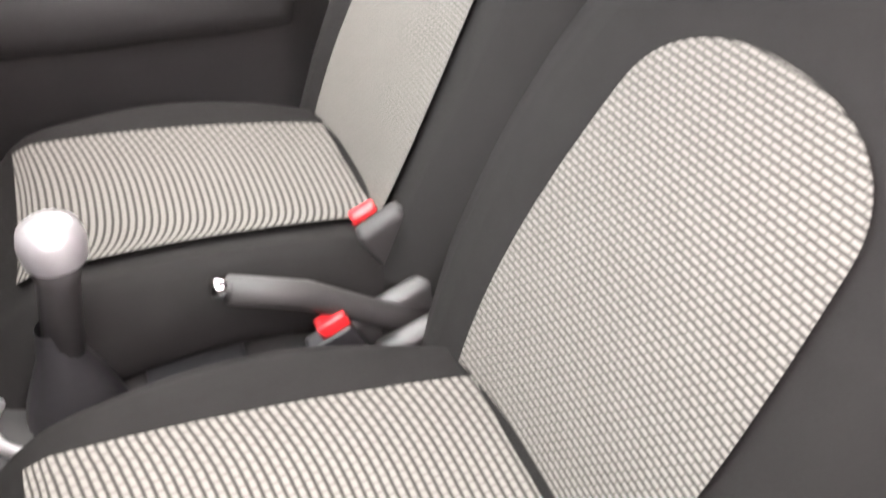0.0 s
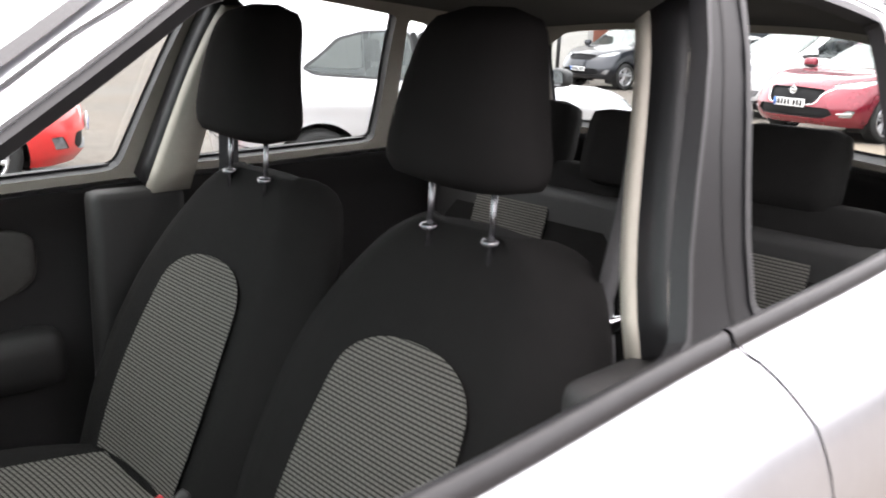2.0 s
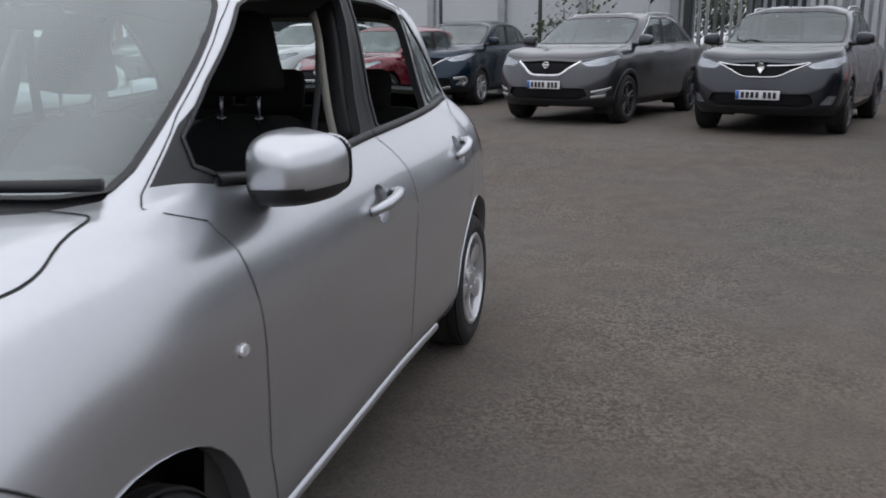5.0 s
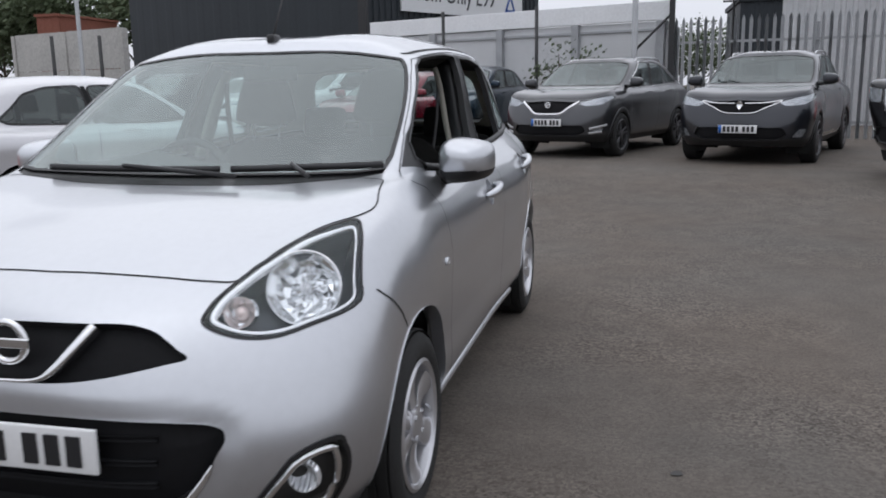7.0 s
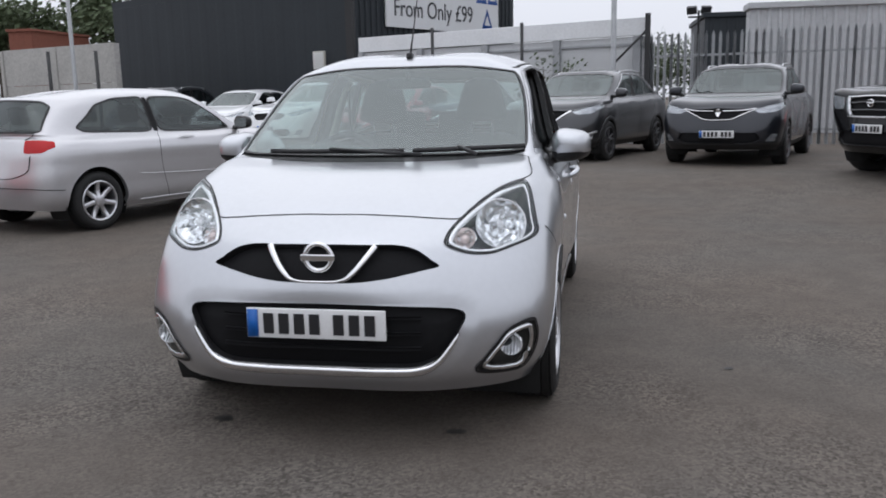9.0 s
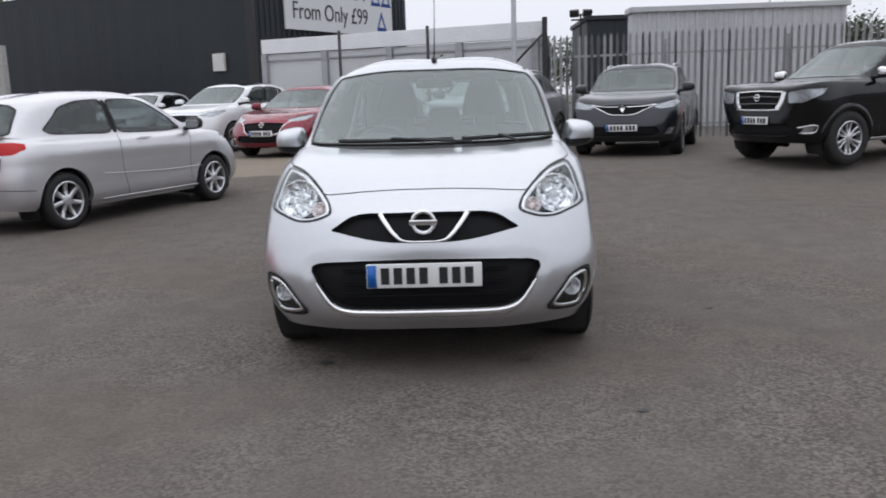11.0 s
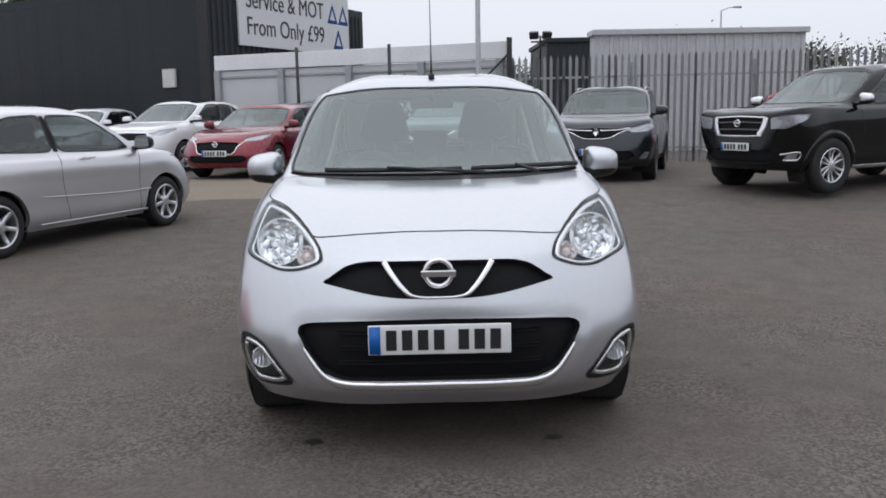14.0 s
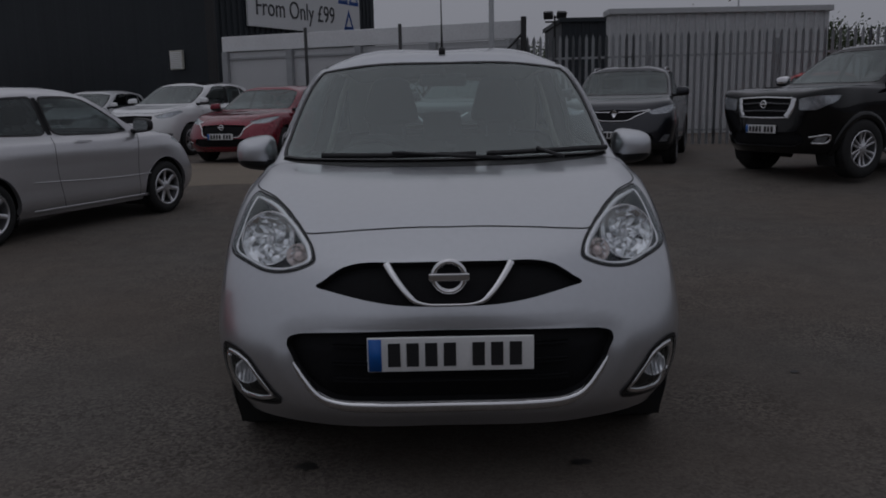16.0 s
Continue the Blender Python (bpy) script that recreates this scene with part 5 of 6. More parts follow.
    # grille bars, chrome V, lower chrome blade
    for s in both:
        v = HS.front([(.200, .758), (.180, .730), (.155, .698), (.125, .665), (.102, .648), (.07, .641), (0, .639)], u=(0, 1.6), v=(2.5, 5))
        v[-1, 0] = 0
        bm = bmesh.new()
        q = polyline(v, 5)
        k = np.linspace(0, 1, len(q))[:, None]
        strip(bm, sh, q, np.interp(k, (0, .55, .75, 1), (.024, .020, .010, .009)), .010, s, thick=.02)
        part("grille_chrome", bm, CHROME, root)
        l = HS.front([(.503, .452), (.490, .425), (.470, .394), (.434, .350), (.40, .328), (.365, .317), (.247, .311), (.12, .309), (0, .308)], u=(0, 1.8), v=(.4, 3.6))
        l[-1, 0] = 0
        bm = bmesh.new()
        q = polyline(l, 5)
        k = np.linspace(0, 1, len(q))[:, None]
        strip(bm, sh, q, np.interp(k, (0, .1, .45, .6, 1), (.006, .016, .026, .032, .036)), .012, s, thick=.012)
        part("bumper_chrome", bm, CHROME, root)
    for z in (.40, .455, .515):
        bm = bmesh.new()
        l = [(u, HS.front([(u * .42, z)], u=(0, 1.8), v=(.4, 3.6))[0][1]) for u in np.linspace(0, .9, 8)]
        for s in both:
            strip(bm, sh, np.array(l), .012, -.018, s, thick=.03)
        part("intake_bar", bm, GRILLE_BLACK, root)
    nose_badge(3.75, .058)(root, sh)
    # mirrors, handles, repeaters
    for s in both:
        door_mirror(root, s * .860, 1.385, 1.048, s, SILVER, 1.04, .086, .150, .073)
        for (ya, za), (yb, zb) in (((1.855, .852), (2.065, .875)), ((2.808, .882), (2.966, .922))):
            w = HS.side([(ya + (yb - ya) * k / 6, za + (zb - za) * k / 6) for k in range(7)], u=(3.5, 6.7), v=(3, 6.8))
            bm = bmesh.new()
            P = [on_skin(sh, q, o)[0] for q, o in zip(w, (.004, .022, .036, .040, .040, .034, .006))]
            rings = tube(bm, [(p.x * s, p.y, p.z) for p in P], [.012, .015, .016, .016, .017, .018, .014], 12)
            part("door_handle", bm, SILVER, root)
        w = HS.side([(1.095, .736)], u=(2, 4.6), v=(2, 6))[0]
        p, n = on_skin(sh, w, .0)
        bm = bmesh.new()
        bmesh.ops.create_uvsphere(bm, u_segments=16, v_segments=10, radius=1, matrix=Matrix.Translation((p.x * s, p.y, p.z)) @ Matrix.Diagonal((.012, .02, .014, 1)))
        part("side_repeater", bm, REFLECTOR, root)
        # sill
        bm = bmesh.new()
        strip(bm, sh, np.array([(u, .62) for u in np.linspace(3.35, 5.45, 30)]), .055, .016, s, thick=.01)
        part("side_skirt", bm, SILVER, root)
    # aerial and wipers
    bm = bmesh.new()
    p = Vector((0, 1.66, 1.492))
    box(bm, -.016, .016, p.y - .035, p.y + .035, p.z - .006, p.z + .028, .010)
    base = part("aerial", bm, TRIM, root)
    bm = bmesh.new()
    tube(bm, [p + Vector((0, .0, .02)), p + Vector((0, .10, .16)), p + Vector((0, .32, .50))], [.006, .0035, .002], 8)
    part("aerial_rod", bm, TRIM, base)
    for xs, vs in ((np.linspace(-.46, .12, 10), np.linspace(6.96, 7.0, 10)), (np.linspace(.16, .60, 10), np.linspace(7.0, 7.015, 10))):
        bm = bmesh.new()
        pts = []
        for x, v in zip(xs, vs):
            u = np.interp(abs(x), [0, .36, .64], [0, 1, 2])
            q, n = on_skin(sh, (u, v), .022)
            pts.append((math.copysign(q.x, x), q.y, q.z))
        tube(bm, pts, .012, 6)
        w = part("wiper", bm, TRIM, root)
        bm = bmesh.new()
        tube(bm, [Vector(pts[4]) + Vector((0, -.01, .012)), Vector(pts[-1] if xs[0] < 0 else pts[0]) + Vector((.1 if xs[0] < 0 else .30, -.09, -.012))], .008, 6)
        part("wiper_arm", bm, TRIM, w)


main_car, sh = build_car("hatchback", "silver five-door hatchback with its passenger-side windows down", SILVER, {}, .293, .197, (6, "broad"), (14, 9), cuts=CUTS, plate=(.493, .006),
                         hero=True, sides_open={("front_door_glass", 1), ("rear_door_glass", 1)}, group="hatchback on show", extras=[hero_details])


# ---- cabin of the hatchback ----
def loft(bm, rings, cap=True):
    rows = [[bm.verts.new(p) for p in r] for r in rings]
    n = len(rows[0])
    for q, w in zip(rows, rows[1:]):
        for k in range(n):
            bm.faces.new((q[k], q[(k + 1) % n], w[(k + 1) % n], w[k]))
    if cap:
        bm.faces.new(rows[0][::-1])
        bm.faces.new(rows[-1])
    bmesh.ops.recalc_face_normals(bm, faces=bm.faces[:])


def sup(c, e):
    return math.copysign(abs(c) ** e, c)


def curve(t, keys):
    return float(np.interp(t, [k[0] for k in keys], [k[1] for k in keys]))


def smooth_curve(t, keys):
    xs = [k[0] for k in keys]
    n = 0
    acc = 0.0
    for d in np.linspace(-.05, .05, 7):
        acc += float(np.interp(min(max(t + d, 0), 1), xs, [k[1] for k in keys]))
        n += 1
    return acc / n


BACK_W = [(0, .285), (.2, .323), (.42, .336), (.60, .321), (.76, .285), (.88, .238), (.95, .200), (1, .15)]


def back_point(s, t, front=True):
    """Front of a seat back: s across, t up; the bolsters stand forward."""
    w = smooth_curve(t, BACK_W)
    z = .455 + .625 * t
    y = 1.875 + .285 * t - .02 * math.sin(math.pi * t)
    bol = .082 * (abs(s) ** 2.4) * (1 - .55 * t)
    edge = .055 * max(0.0, abs(s) - .72) ** 1.0 / .28
    return Vector((w * s, y - bol + edge + .01, z))


def build_front_seat(x, label):
    # backrest
    rings = []
    N = 40
    for t in [*np.linspace(0, .93, 26), .96, .98, .995, 1.0]:
        k = 1.0 if t < .93 else math.sqrt(max(0, 1 - ((t - .93) / .07) ** 2)) * .75 + .25
        ring = []
        for i in range(N):
            a = 2 * math.pi * i / N
            c, sn = sup(math.cos(a), .75), sup(math.sin(a), .75)
            f = back_point(c, t)
            w = smooth_curve(t, BACK_W) * (1 if t < .93 else (.55 + .45 * k))
            th = (.135 - .03 * t) * k
            y = f.y if sn < 0 else f.y + th
            if abs(sn) < .999:
                y = f.y + th * (sn + 1) / 2
            ring.append((w * c, y, f.z - (.0 if t < .93 else .0)))
        rings.append(ring)
    bm = bmesh.new()
    loft(bm, rings)
    root = part("front_seat", bm, CLOTH, main_car, label)
    root.matrix_basis = pose(x, 0, 0)
    # pale insert on the back
    bm = bmesh.new()
    rows = []
    for q in [*np.linspace(0, .80, 22), *(.80 + .20 * math.sin(math.pi / 2 * k / 14) for k in range(1, 15))]:
        t = .10 + .64 * q
        half = .192 - .060 * q ** 1.2 - .040 * (1 - q) ** 3
        if q > .80:
            half *= max(0.0, 1 - ((q - .80) / .20) ** 2.6) ** .42
        half = max(half, .012)
        w = smooth_curve(t, BACK_W)
        rows.append([bm.verts.new(back_point(half / w * sgn, t) + Vector((0, -.0055, 0))) for sgn in np.linspace(-1, 1, 13)])
    for a, b in zip(rows, rows[1:]):
        for i in range(12):
            bm.faces.new((a[i], a[i + 1], b[i + 1], b[i]))
    part("back_insert", bm, KNIT, root, "pale knitted cloth panel")
    # cushion
    def cush(s, q):
        """s across, q from back (0) to front (1)"""
        w = .232 + .02 * math.sin(q * math.pi * .8)
        y = 1.93 - .53 * q
        z = .490 + .035 * q - .05 * max(0, q - .86) / .14 * (q - .86) / .14
        bol = .115 * abs(s) ** 2.6 * math.sin(math.pi * min(max(.12 + .80 * q, 0), 1))
        edge = .06 * max(0.0, abs(s) - .80) / .20
        return Vector((w * s, y, z + bol - edge))
    rings = []
    for q in [-.02, 0, *np.linspace(.06, .94, 18), .98, 1.0]:
        qq = min(max(q, 0), 1)
        k = 1.0 if .02 < q < .95 else .8
        ring = []
        for i in range(N):
            a = 2 * math.pi * i / N
            c, sn = sup(math.cos(a), .7), sup(math.sin(a), .7)
            f = cush(c, qq)
            th = .17 * k
            ring.append((f.x, f.y + (-.02 if q > .95 else 0) * (q - .95) / .05, f.z - th * (1 - (sn + 1) / 2) - (0 if k == 1 else .012)))
        rings.append(ring)
    bm = bmesh.new()
    loft(bm, rings)
    part("cushion", bm, CLOTH, root)
    bm = bmesh.new()
    rows = []
    for i in range(21):
        q = .02 + .90 * i / 20
        half = .132 + .02 * (i / 20)
        w = .232 + .02 * math.sin(q * math.pi * .8)
        rows.append([bm.verts.new(cush(half / w * sgn, q) + Vector((0, 0, .005))) for sgn in np.linspace(-1, 1, 13)])
    for a, b in zip(rows, rows[1:]):
        for i in range(12):
            bm.faces.new((a[i], a[i + 1], b[i + 1], b[i]))
    bmesh.ops.recalc_face_normals(bm, faces=bm.faces[:])
    part("cushion_insert", bm, KNIT, root, "pale ribbed cloth panel")
    # frame under the cushion
    bm = bmesh.new()
    box(bm, -.20, .20, 1.46, 1.92, .24, .38, .03)
    part("seat_frame", bm, CABIN, root)
    # headrest
    bm = bmesh.new()
    rings = []
    for t in np.linspace(0, 1, 18):
        k = math.sqrt(max(.02, 1 - abs(2 * t - 1) ** 7))
        w = (.158 - .068 * t ** 1.2) * k ** .4
        d = .058 * k
        yc = 2.155 + .04 * t - .012 * math.sin(math.pi * t)
        rings.append([(w * sup(math.cos(a), .7), yc + d * sup(math.sin(a), .8) - .012 * (1 - math.cos(a) ** 2) * (1 if math.sin(a) < 0 else 0), 1.142 + .255 * t) for a in np.linspace(0, 2 * math.pi, 32, endpoint=False)])
    loft(bm, rings)
    hr = part("headrest", bm, CLOTH, root)
    for sx in (-.064, .064):
        bm = bmesh.new()
        tube(bm, [(sx, 2.15, 1.03), (sx, 2.155, 1.18)], .0052, 10)
        part("headrest_post", bm, POST_METAL, root)
        bm = bmesh.new()
        lathe(bm, [(1.068, .013), (1.074, .0155), (1.078, .011), (1.078, .006)], 20, "z", (sx, 2.15, 0))
        part("post_collar", bm, POST_METAL, root)
    return root


s1 = build_front_seat(.304, "charcoal cloth front passenger seat with a pale knitted centre panel")
s2 = build_front_seat(-.282, "charcoal cloth driver seat with a pale knitted centre panel")
bm = bmesh.new()
box(bm, -.62, .62, 2.50, 2.96, .34, .52, .07)
bench = part("rear_bench", bm, CLOTH, main_car, "charcoal cloth rear bench with pale knitted panels")
for a, b in ((-.62, .02), (.03, .62)):
    bm = bmesh.new()
    box(bm, a, b, -.08, .08, 0, .60, .06, m=pose(0, 2.98, .46, -16))
    part("backrest", bm, CLOTH, bench)
for x in (-.36, 0, .36):
    bm = bmesh.new()
    box(bm, x - .125, x + .125, -.05, .05, 0, .19, .045, m=pose(0, 3.10 if x else 3.03, 1.01, -14))
    part("headrest", bm, CLOTH, bench)
for x in (-.35, .35):
    bm = bmesh.new()
    box(bm, x - .13, x + .13, -.090, -.083, .08, .46, .003, m=pose(0, 2.98, .46, -16))
    part("back_insert", bm, KNIT, bench, "pale knitted cloth panel")

# inner linings
uv, faces, labels = cut_skin(HS, 8, 5, [c for c in CUTS if c[0] in ("windscreen", "rear_glass", "front_door_glass", "rear_door_glass", "quarter_glass")])
pts, nrm = HS.ev(uv), HS.normal(uv)
upper, lower, roofing = [], [], []
for f, l in zip(faces, labels):
    if l != "body":
        continue
    c = uv[f].mean(0)
    y = pts[f].mean(0)[1]
    if c[1] > 7.97 and y > .9:
        roofing.append(f)
    elif c[1] > 7.0 and y > .9:
        upper.append(f)
    elif c[1] > .7 and 1.0 < y and c[0] > 2.5:
        lower.append(f)
mesh_part("headlining", skin_mesh("headlining", HS, uv, roofing, (1, -1), -.024, True, pts, nrm), HEADLINE, main_car, "grey headlining", smooth=False)
mesh_part("pillar_lining", skin_mesh("pillar_lining", HS, uv, upper, (1, -1), -.024, True, pts, nrm), CREAM, main_car, "cream pillar trim", smooth=False)
mesh_part("door_lining", skin_mesh("door_lining", HS, uv, lower, (1, -1), -.04, True, pts, nrm), CABIN, main_car, "dark moulded door linings", smooth=False)
for s in (1, -1):
    bm = bmesh.new()
    rows, dark = [], []
    for v in np.linspace(7.03, 7.96, 12):
        a, b = HS.ev([(4.955, v), (5.065, v)]), HS.normal([(4.955, v), (5.065, v)])
        q = [a[0] - b[0] * .090, a[0] - b[0] * .116 + (0, .006, 0), a[1] - b[1] * .116 - (0, .006, 0), a[1] - b[1] * .090]
        dark.append([(p[0] * s, p[1], p[2]) for p in (a[0] - b[0] * .026, a[0] - b[0] * .088, a[1] - b[1] * .088, a[1] - b[1] * .026)])
        rows.append([(p[0] * s, p[1], p[2]) for p in q])
    loft(bm, rows)
    part("pillar_post", bm, CREAM, main_car, "cream centre pillar trim")
    bm = bmesh.new()
    loft(bm, dark)
    part("pillar_core", bm, TRIM, main_car)
bm = bmesh.new()
box(bm, -.70, .70, 1.0, 3.5, .23, .26)
part("cabin_floor", bm, CABIN, main_car)
bm = bmesh.new()
box(bm, -.66, .66, 3.02, 3.5, .26, .98, .03)
part("boot_lining", bm, CABIN, main_car)
# dashboard
bm = bmesh.new()
rings = []
for x in np.linspace(-.66, .66, 25):
    b = .05 * math.exp(-((x + .32) / .16) ** 2)
    e = .08 * (abs(x) / .66) ** 6
    rings.append([(x, 1.00, .45), (x, 1.0, 1.02), (x, 1.12, 1.045 + b * .3), (x, 1.26 - e, 1.035 + b), (x, 1.33 - e, .99 + b * .6), (x, 1.35 - e, .88), (x, 1.30 - e, .70), (x, 1.18, .50)])
loft(bm, rings)
part("dashboard", bm, CABIN, main_car)
bm = bmesh.new()
R, rr = .185, .016
ringpts = [Vector((R * math.cos(2 * math.pi * k / 40), 0, R * math.sin(2 * math.pi * k / 40))) for k in range(41)]
tube(bm, ringpts, rr, 10, cap=False)
box(bm, -.07, .07, -.03, .02, -.07, .05, .02)
for a, b in (((-.17, 0, 0), (-.05, 0, 0)), ((.17, 0, 0), (.05, 0, 0)), ((0, 0, -.17), (0, 0, -.05))):
    tube(bm, [a, b], .018, 8)
bmesh.ops.transform(bm, matrix=pose(-.32, 1.46, .93, -22), verts=bm.verts[:])
wheel_ob = part("steering_wheel", bm, TRIM, main_car)
bm = bmesh.new()
tube(bm, [(-.32, 1.45, .925), (-.32, 1.30, .87)], .035, 10)
part("steering_column", bm, TRIM, main_car)
bm = bmesh.new()
box(bm, -.115, .115, 1.60, 1.63, 1.335, 1.395, .014)
rv = part("rear_view_mirror", bm, TRIM, main_car)
bm = bmesh.new()
tube(bm, [(0, 1.605, 1.38), (0, 1.58, 1.42)], .012, 8)
part("mirror_stalk", bm, TRIM, rv)
# centre console, gear lever, handbrake
bm = bmesh.new()
box(bm, -.09, .07, 1.18, 1.98, .26, .42, .03)
part("centre_console", bm, CABIN, main_car)
gx, gy = -.02, 1.500
bm = bmesh.new()
lathe(bm, [(.40, .062), (.45, .050), (.51, .026), (.55, .018)], 20, "z", (gx, gy - .02, 0))
lever = part("gear_lever", bm, TRIM, main_car)
bm = bmesh.new()
tube(bm, [(gx, gy - .02, .48), (gx, gy, .61), (gx, gy + .005, .650)], [.022, .022, .031], 14)
part("lever_grip", bm, CABIN, lever)
bm = bmesh.new()
lathe(bm, [(.638, .031), (.660, .034), (.677, .030), (.686, .019), (.689, .001)], 20, "z", (gx, gy + .005, 0))
part("lever_knob", bm, SATIN, lever, "bright metal gear knob cap")
bm = bmesh.new()
ringpts = [Vector((gx + .07 * math.cos(a), gy - .02 + .095 * math.sin(a), .425)) for a in np.linspace(0, 2 * math.pi, 33)]
tube(bm, ringpts, .008, 8, cap=False)
part("lever_ring", bm, SATIN, lever)
bm = bmesh.new()
tube(bm, [(.01, 1.93, .43), (.012, 1.83, .49), (.017, 1.75, .545), (.025, 1.665, .585)], [.02, .017, .018, .017], 12)
hb = part("handbrake", bm, CABIN, main_car)
bm = bmesh.new()
tube(bm, [(.025, 1.665, .585), (.027, 1.648, .595)], [.012, .010], 10)
part("handbrake_button", bm, CHROME, hb)
for x, y, z in ((-.150, 1.875, .49), (.030, 1.775, .48)):
    bm = bmesh.new()
    box(bm, -.014, .014, -.03, .03, -.10, .012, .006, m=pose(x, y, z, 25))
    bk = part("belt_buckle", bm, TRIM, main_car)
    bm = bmesh.new()
    box(bm, -.011, .011, -.012, .026, .0, .022, .004, m=pose(x, y, z + .012, 25))
    part("buckle_button", bm, BUCKLE_RED, bk)
# hinge covers, buckle stalks and brackets between the seats
for x, y0, y1, z0, z1, tilt, m, nm in ((-.085, 1.86, 1.93, .47, .56, 30, CABIN, "hinge_cover"), (-.01, 1.80, 1.93, .435, .485, 24, GREY_PLASTIC, "seat_bracket"), (.045, 1.83, 1.92, .43, .475, 18, GREY_PLASTIC, "hinge_cover"), (.085, 1.80, 1.88, .395, .415, 10, SATIN, "seat_runner")):
    bm = bmesh.new()
    yc, zc = (y0 + y1) / 2, (z0 + z1) / 2
    box(bm, -.016, .016, y0 - yc, y1 - yc, z0 - zc, z1 - zc, .011, m=pose(x, yc, zc, tilt))
    part(nm, bm, m, main_car)
for x in (-.085, .062):
    bm = bmesh.new()
    box(bm, x - .012, x + .012, 1.24, 1.96, .415, .428, .005)
    part("console_edge", bm, GREY_PLASTIC, main_car)
bm = bmesh.new()
box(bm, -.05, .05, -.06, .06, -.012, .012, .008, m=pose(-.01, 1.62, .425))
part("console_tray", bm, TRIM, main_car)
bm = bmesh.new()
lathe(bm, [(0, .034), (.02, .032), (.05, .024), (.075, .020)], 14, "z")
bmesh.ops.transform(bm, matrix=pose(.010, 1.92, .425, 58), verts=bm.verts[:])
part("handbrake_gaiter", bm, TRIM, hb)
# driver's door lining details, and the passenger's
for s in (-1, 1):
    bm = bmesh.new()
    box(bm, min(s * .775, s * .66), max(s * .775, s * .66), 1.15, 1.93, .56, .69, .04)
    part("armrest", bm, CABIN, main_car)
    bm = bmesh.new()
    loop = [(s * (.70 - .030 * abs(math.sin(a))), 1.505 + .125 * sup(math.cos(a), .6), .712 + .030 * sup(math.sin(a), .7) - .05 * math.cos(a) * .4) for a in np.linspace(0, 2 * math.pi, 33)]
    tube(bm, loop, .0135, 10, cap=False)
    part("door_pull", bm, SATIN, main_car)
    bm = bmesh.new()
    slab = []
    for k, (grow, dx) in enumerate(((1.0, .765), (1.0, .745), (.985, .735), (.95, .731))):
        slab.append([(s * dx, 1.49 + .41 * grow * sup(math.cos(a), .32), .825 + .088 * grow * sup(math.sin(a), .45) * (1.0 - .12 * math.cos(a)) + .018 * math.cos(a)) for a in np.linspace(0, 2 * math.pi, 36, endpoint=False)])
    loft(bm, slab)
    part("door_insert", bm, DOOR_CLOTH, main_car, "grey cloth door panel")
    bm = bmesh.new()
    box(bm, min(s * .628, s * .695), max(s * .628, s * .695), 1.985, 2.20, .27, .995, .022)
    part("pillar_cover", bm, CABIN, main_car)
    # belts on the centre pillars
    bm = bmesh.new()
    pth = [(s * .53, 2.26, 1.34), (s * .525, 2.25, 1.16), (s * .505, 2.24, 1.0), (s * .56, 2.22, .72), (s * .655, 2.2, .40)]
    for k in range(len(pth) - 1):
        a, b = Vector(pth[k]), Vector(pth[k + 1])
        w = Vector((0, .024, 0))
        bm.faces.new([bm.verts.new(p) for p in (a - w, a + w, b + w, b - w)])
    bmesh.ops.remove_doubles(bm, verts=bm.verts[:], dist=1e-4)
    r = bmesh.ops.solidify(bm, geom=bm.faces[:], thickness=.002)
    part("seat_belt", bm, WEBBING, main_car)
    bm = bmesh.new()
    box(bm, s * .51 - .012, s * .51 + .012, 2.205, 2.275, .955, .98, .006)
    part("belt_tongue", bm, CHROME, main_car)

# ---- sign, fences, sheds and poles ----
SIGN_WHITE = mat("sign_white", (0.62, 0.63, 0.64), rough=.5, var=.04, scale=1)
SIGN_BLUE = mat("sign_blue", (0.02, 0.10, 0.40), rough=.45)
SIGN_INK = mat("sign_ink", (0.02, 0.022, 0.025), rough=.5)
GALV = mat("galvanised_steel", (0.34, 0.35, 0.36), rough=.5, metal=.2, var=.18, scale=4)
DARK_STEEL = mat("dark_steel", (0.02, 0.02, 0.021), rough=.5, var=.2)
PALE_PANEL = mat("pale_panel", (0.74, 0.75, 0.76), rough=.6, var=.1, scale=1.2)
SHED_GREY = mat("shed_grey", (0.45, 0.46, 0.47), rough=.55, var=.1, scale=.7)


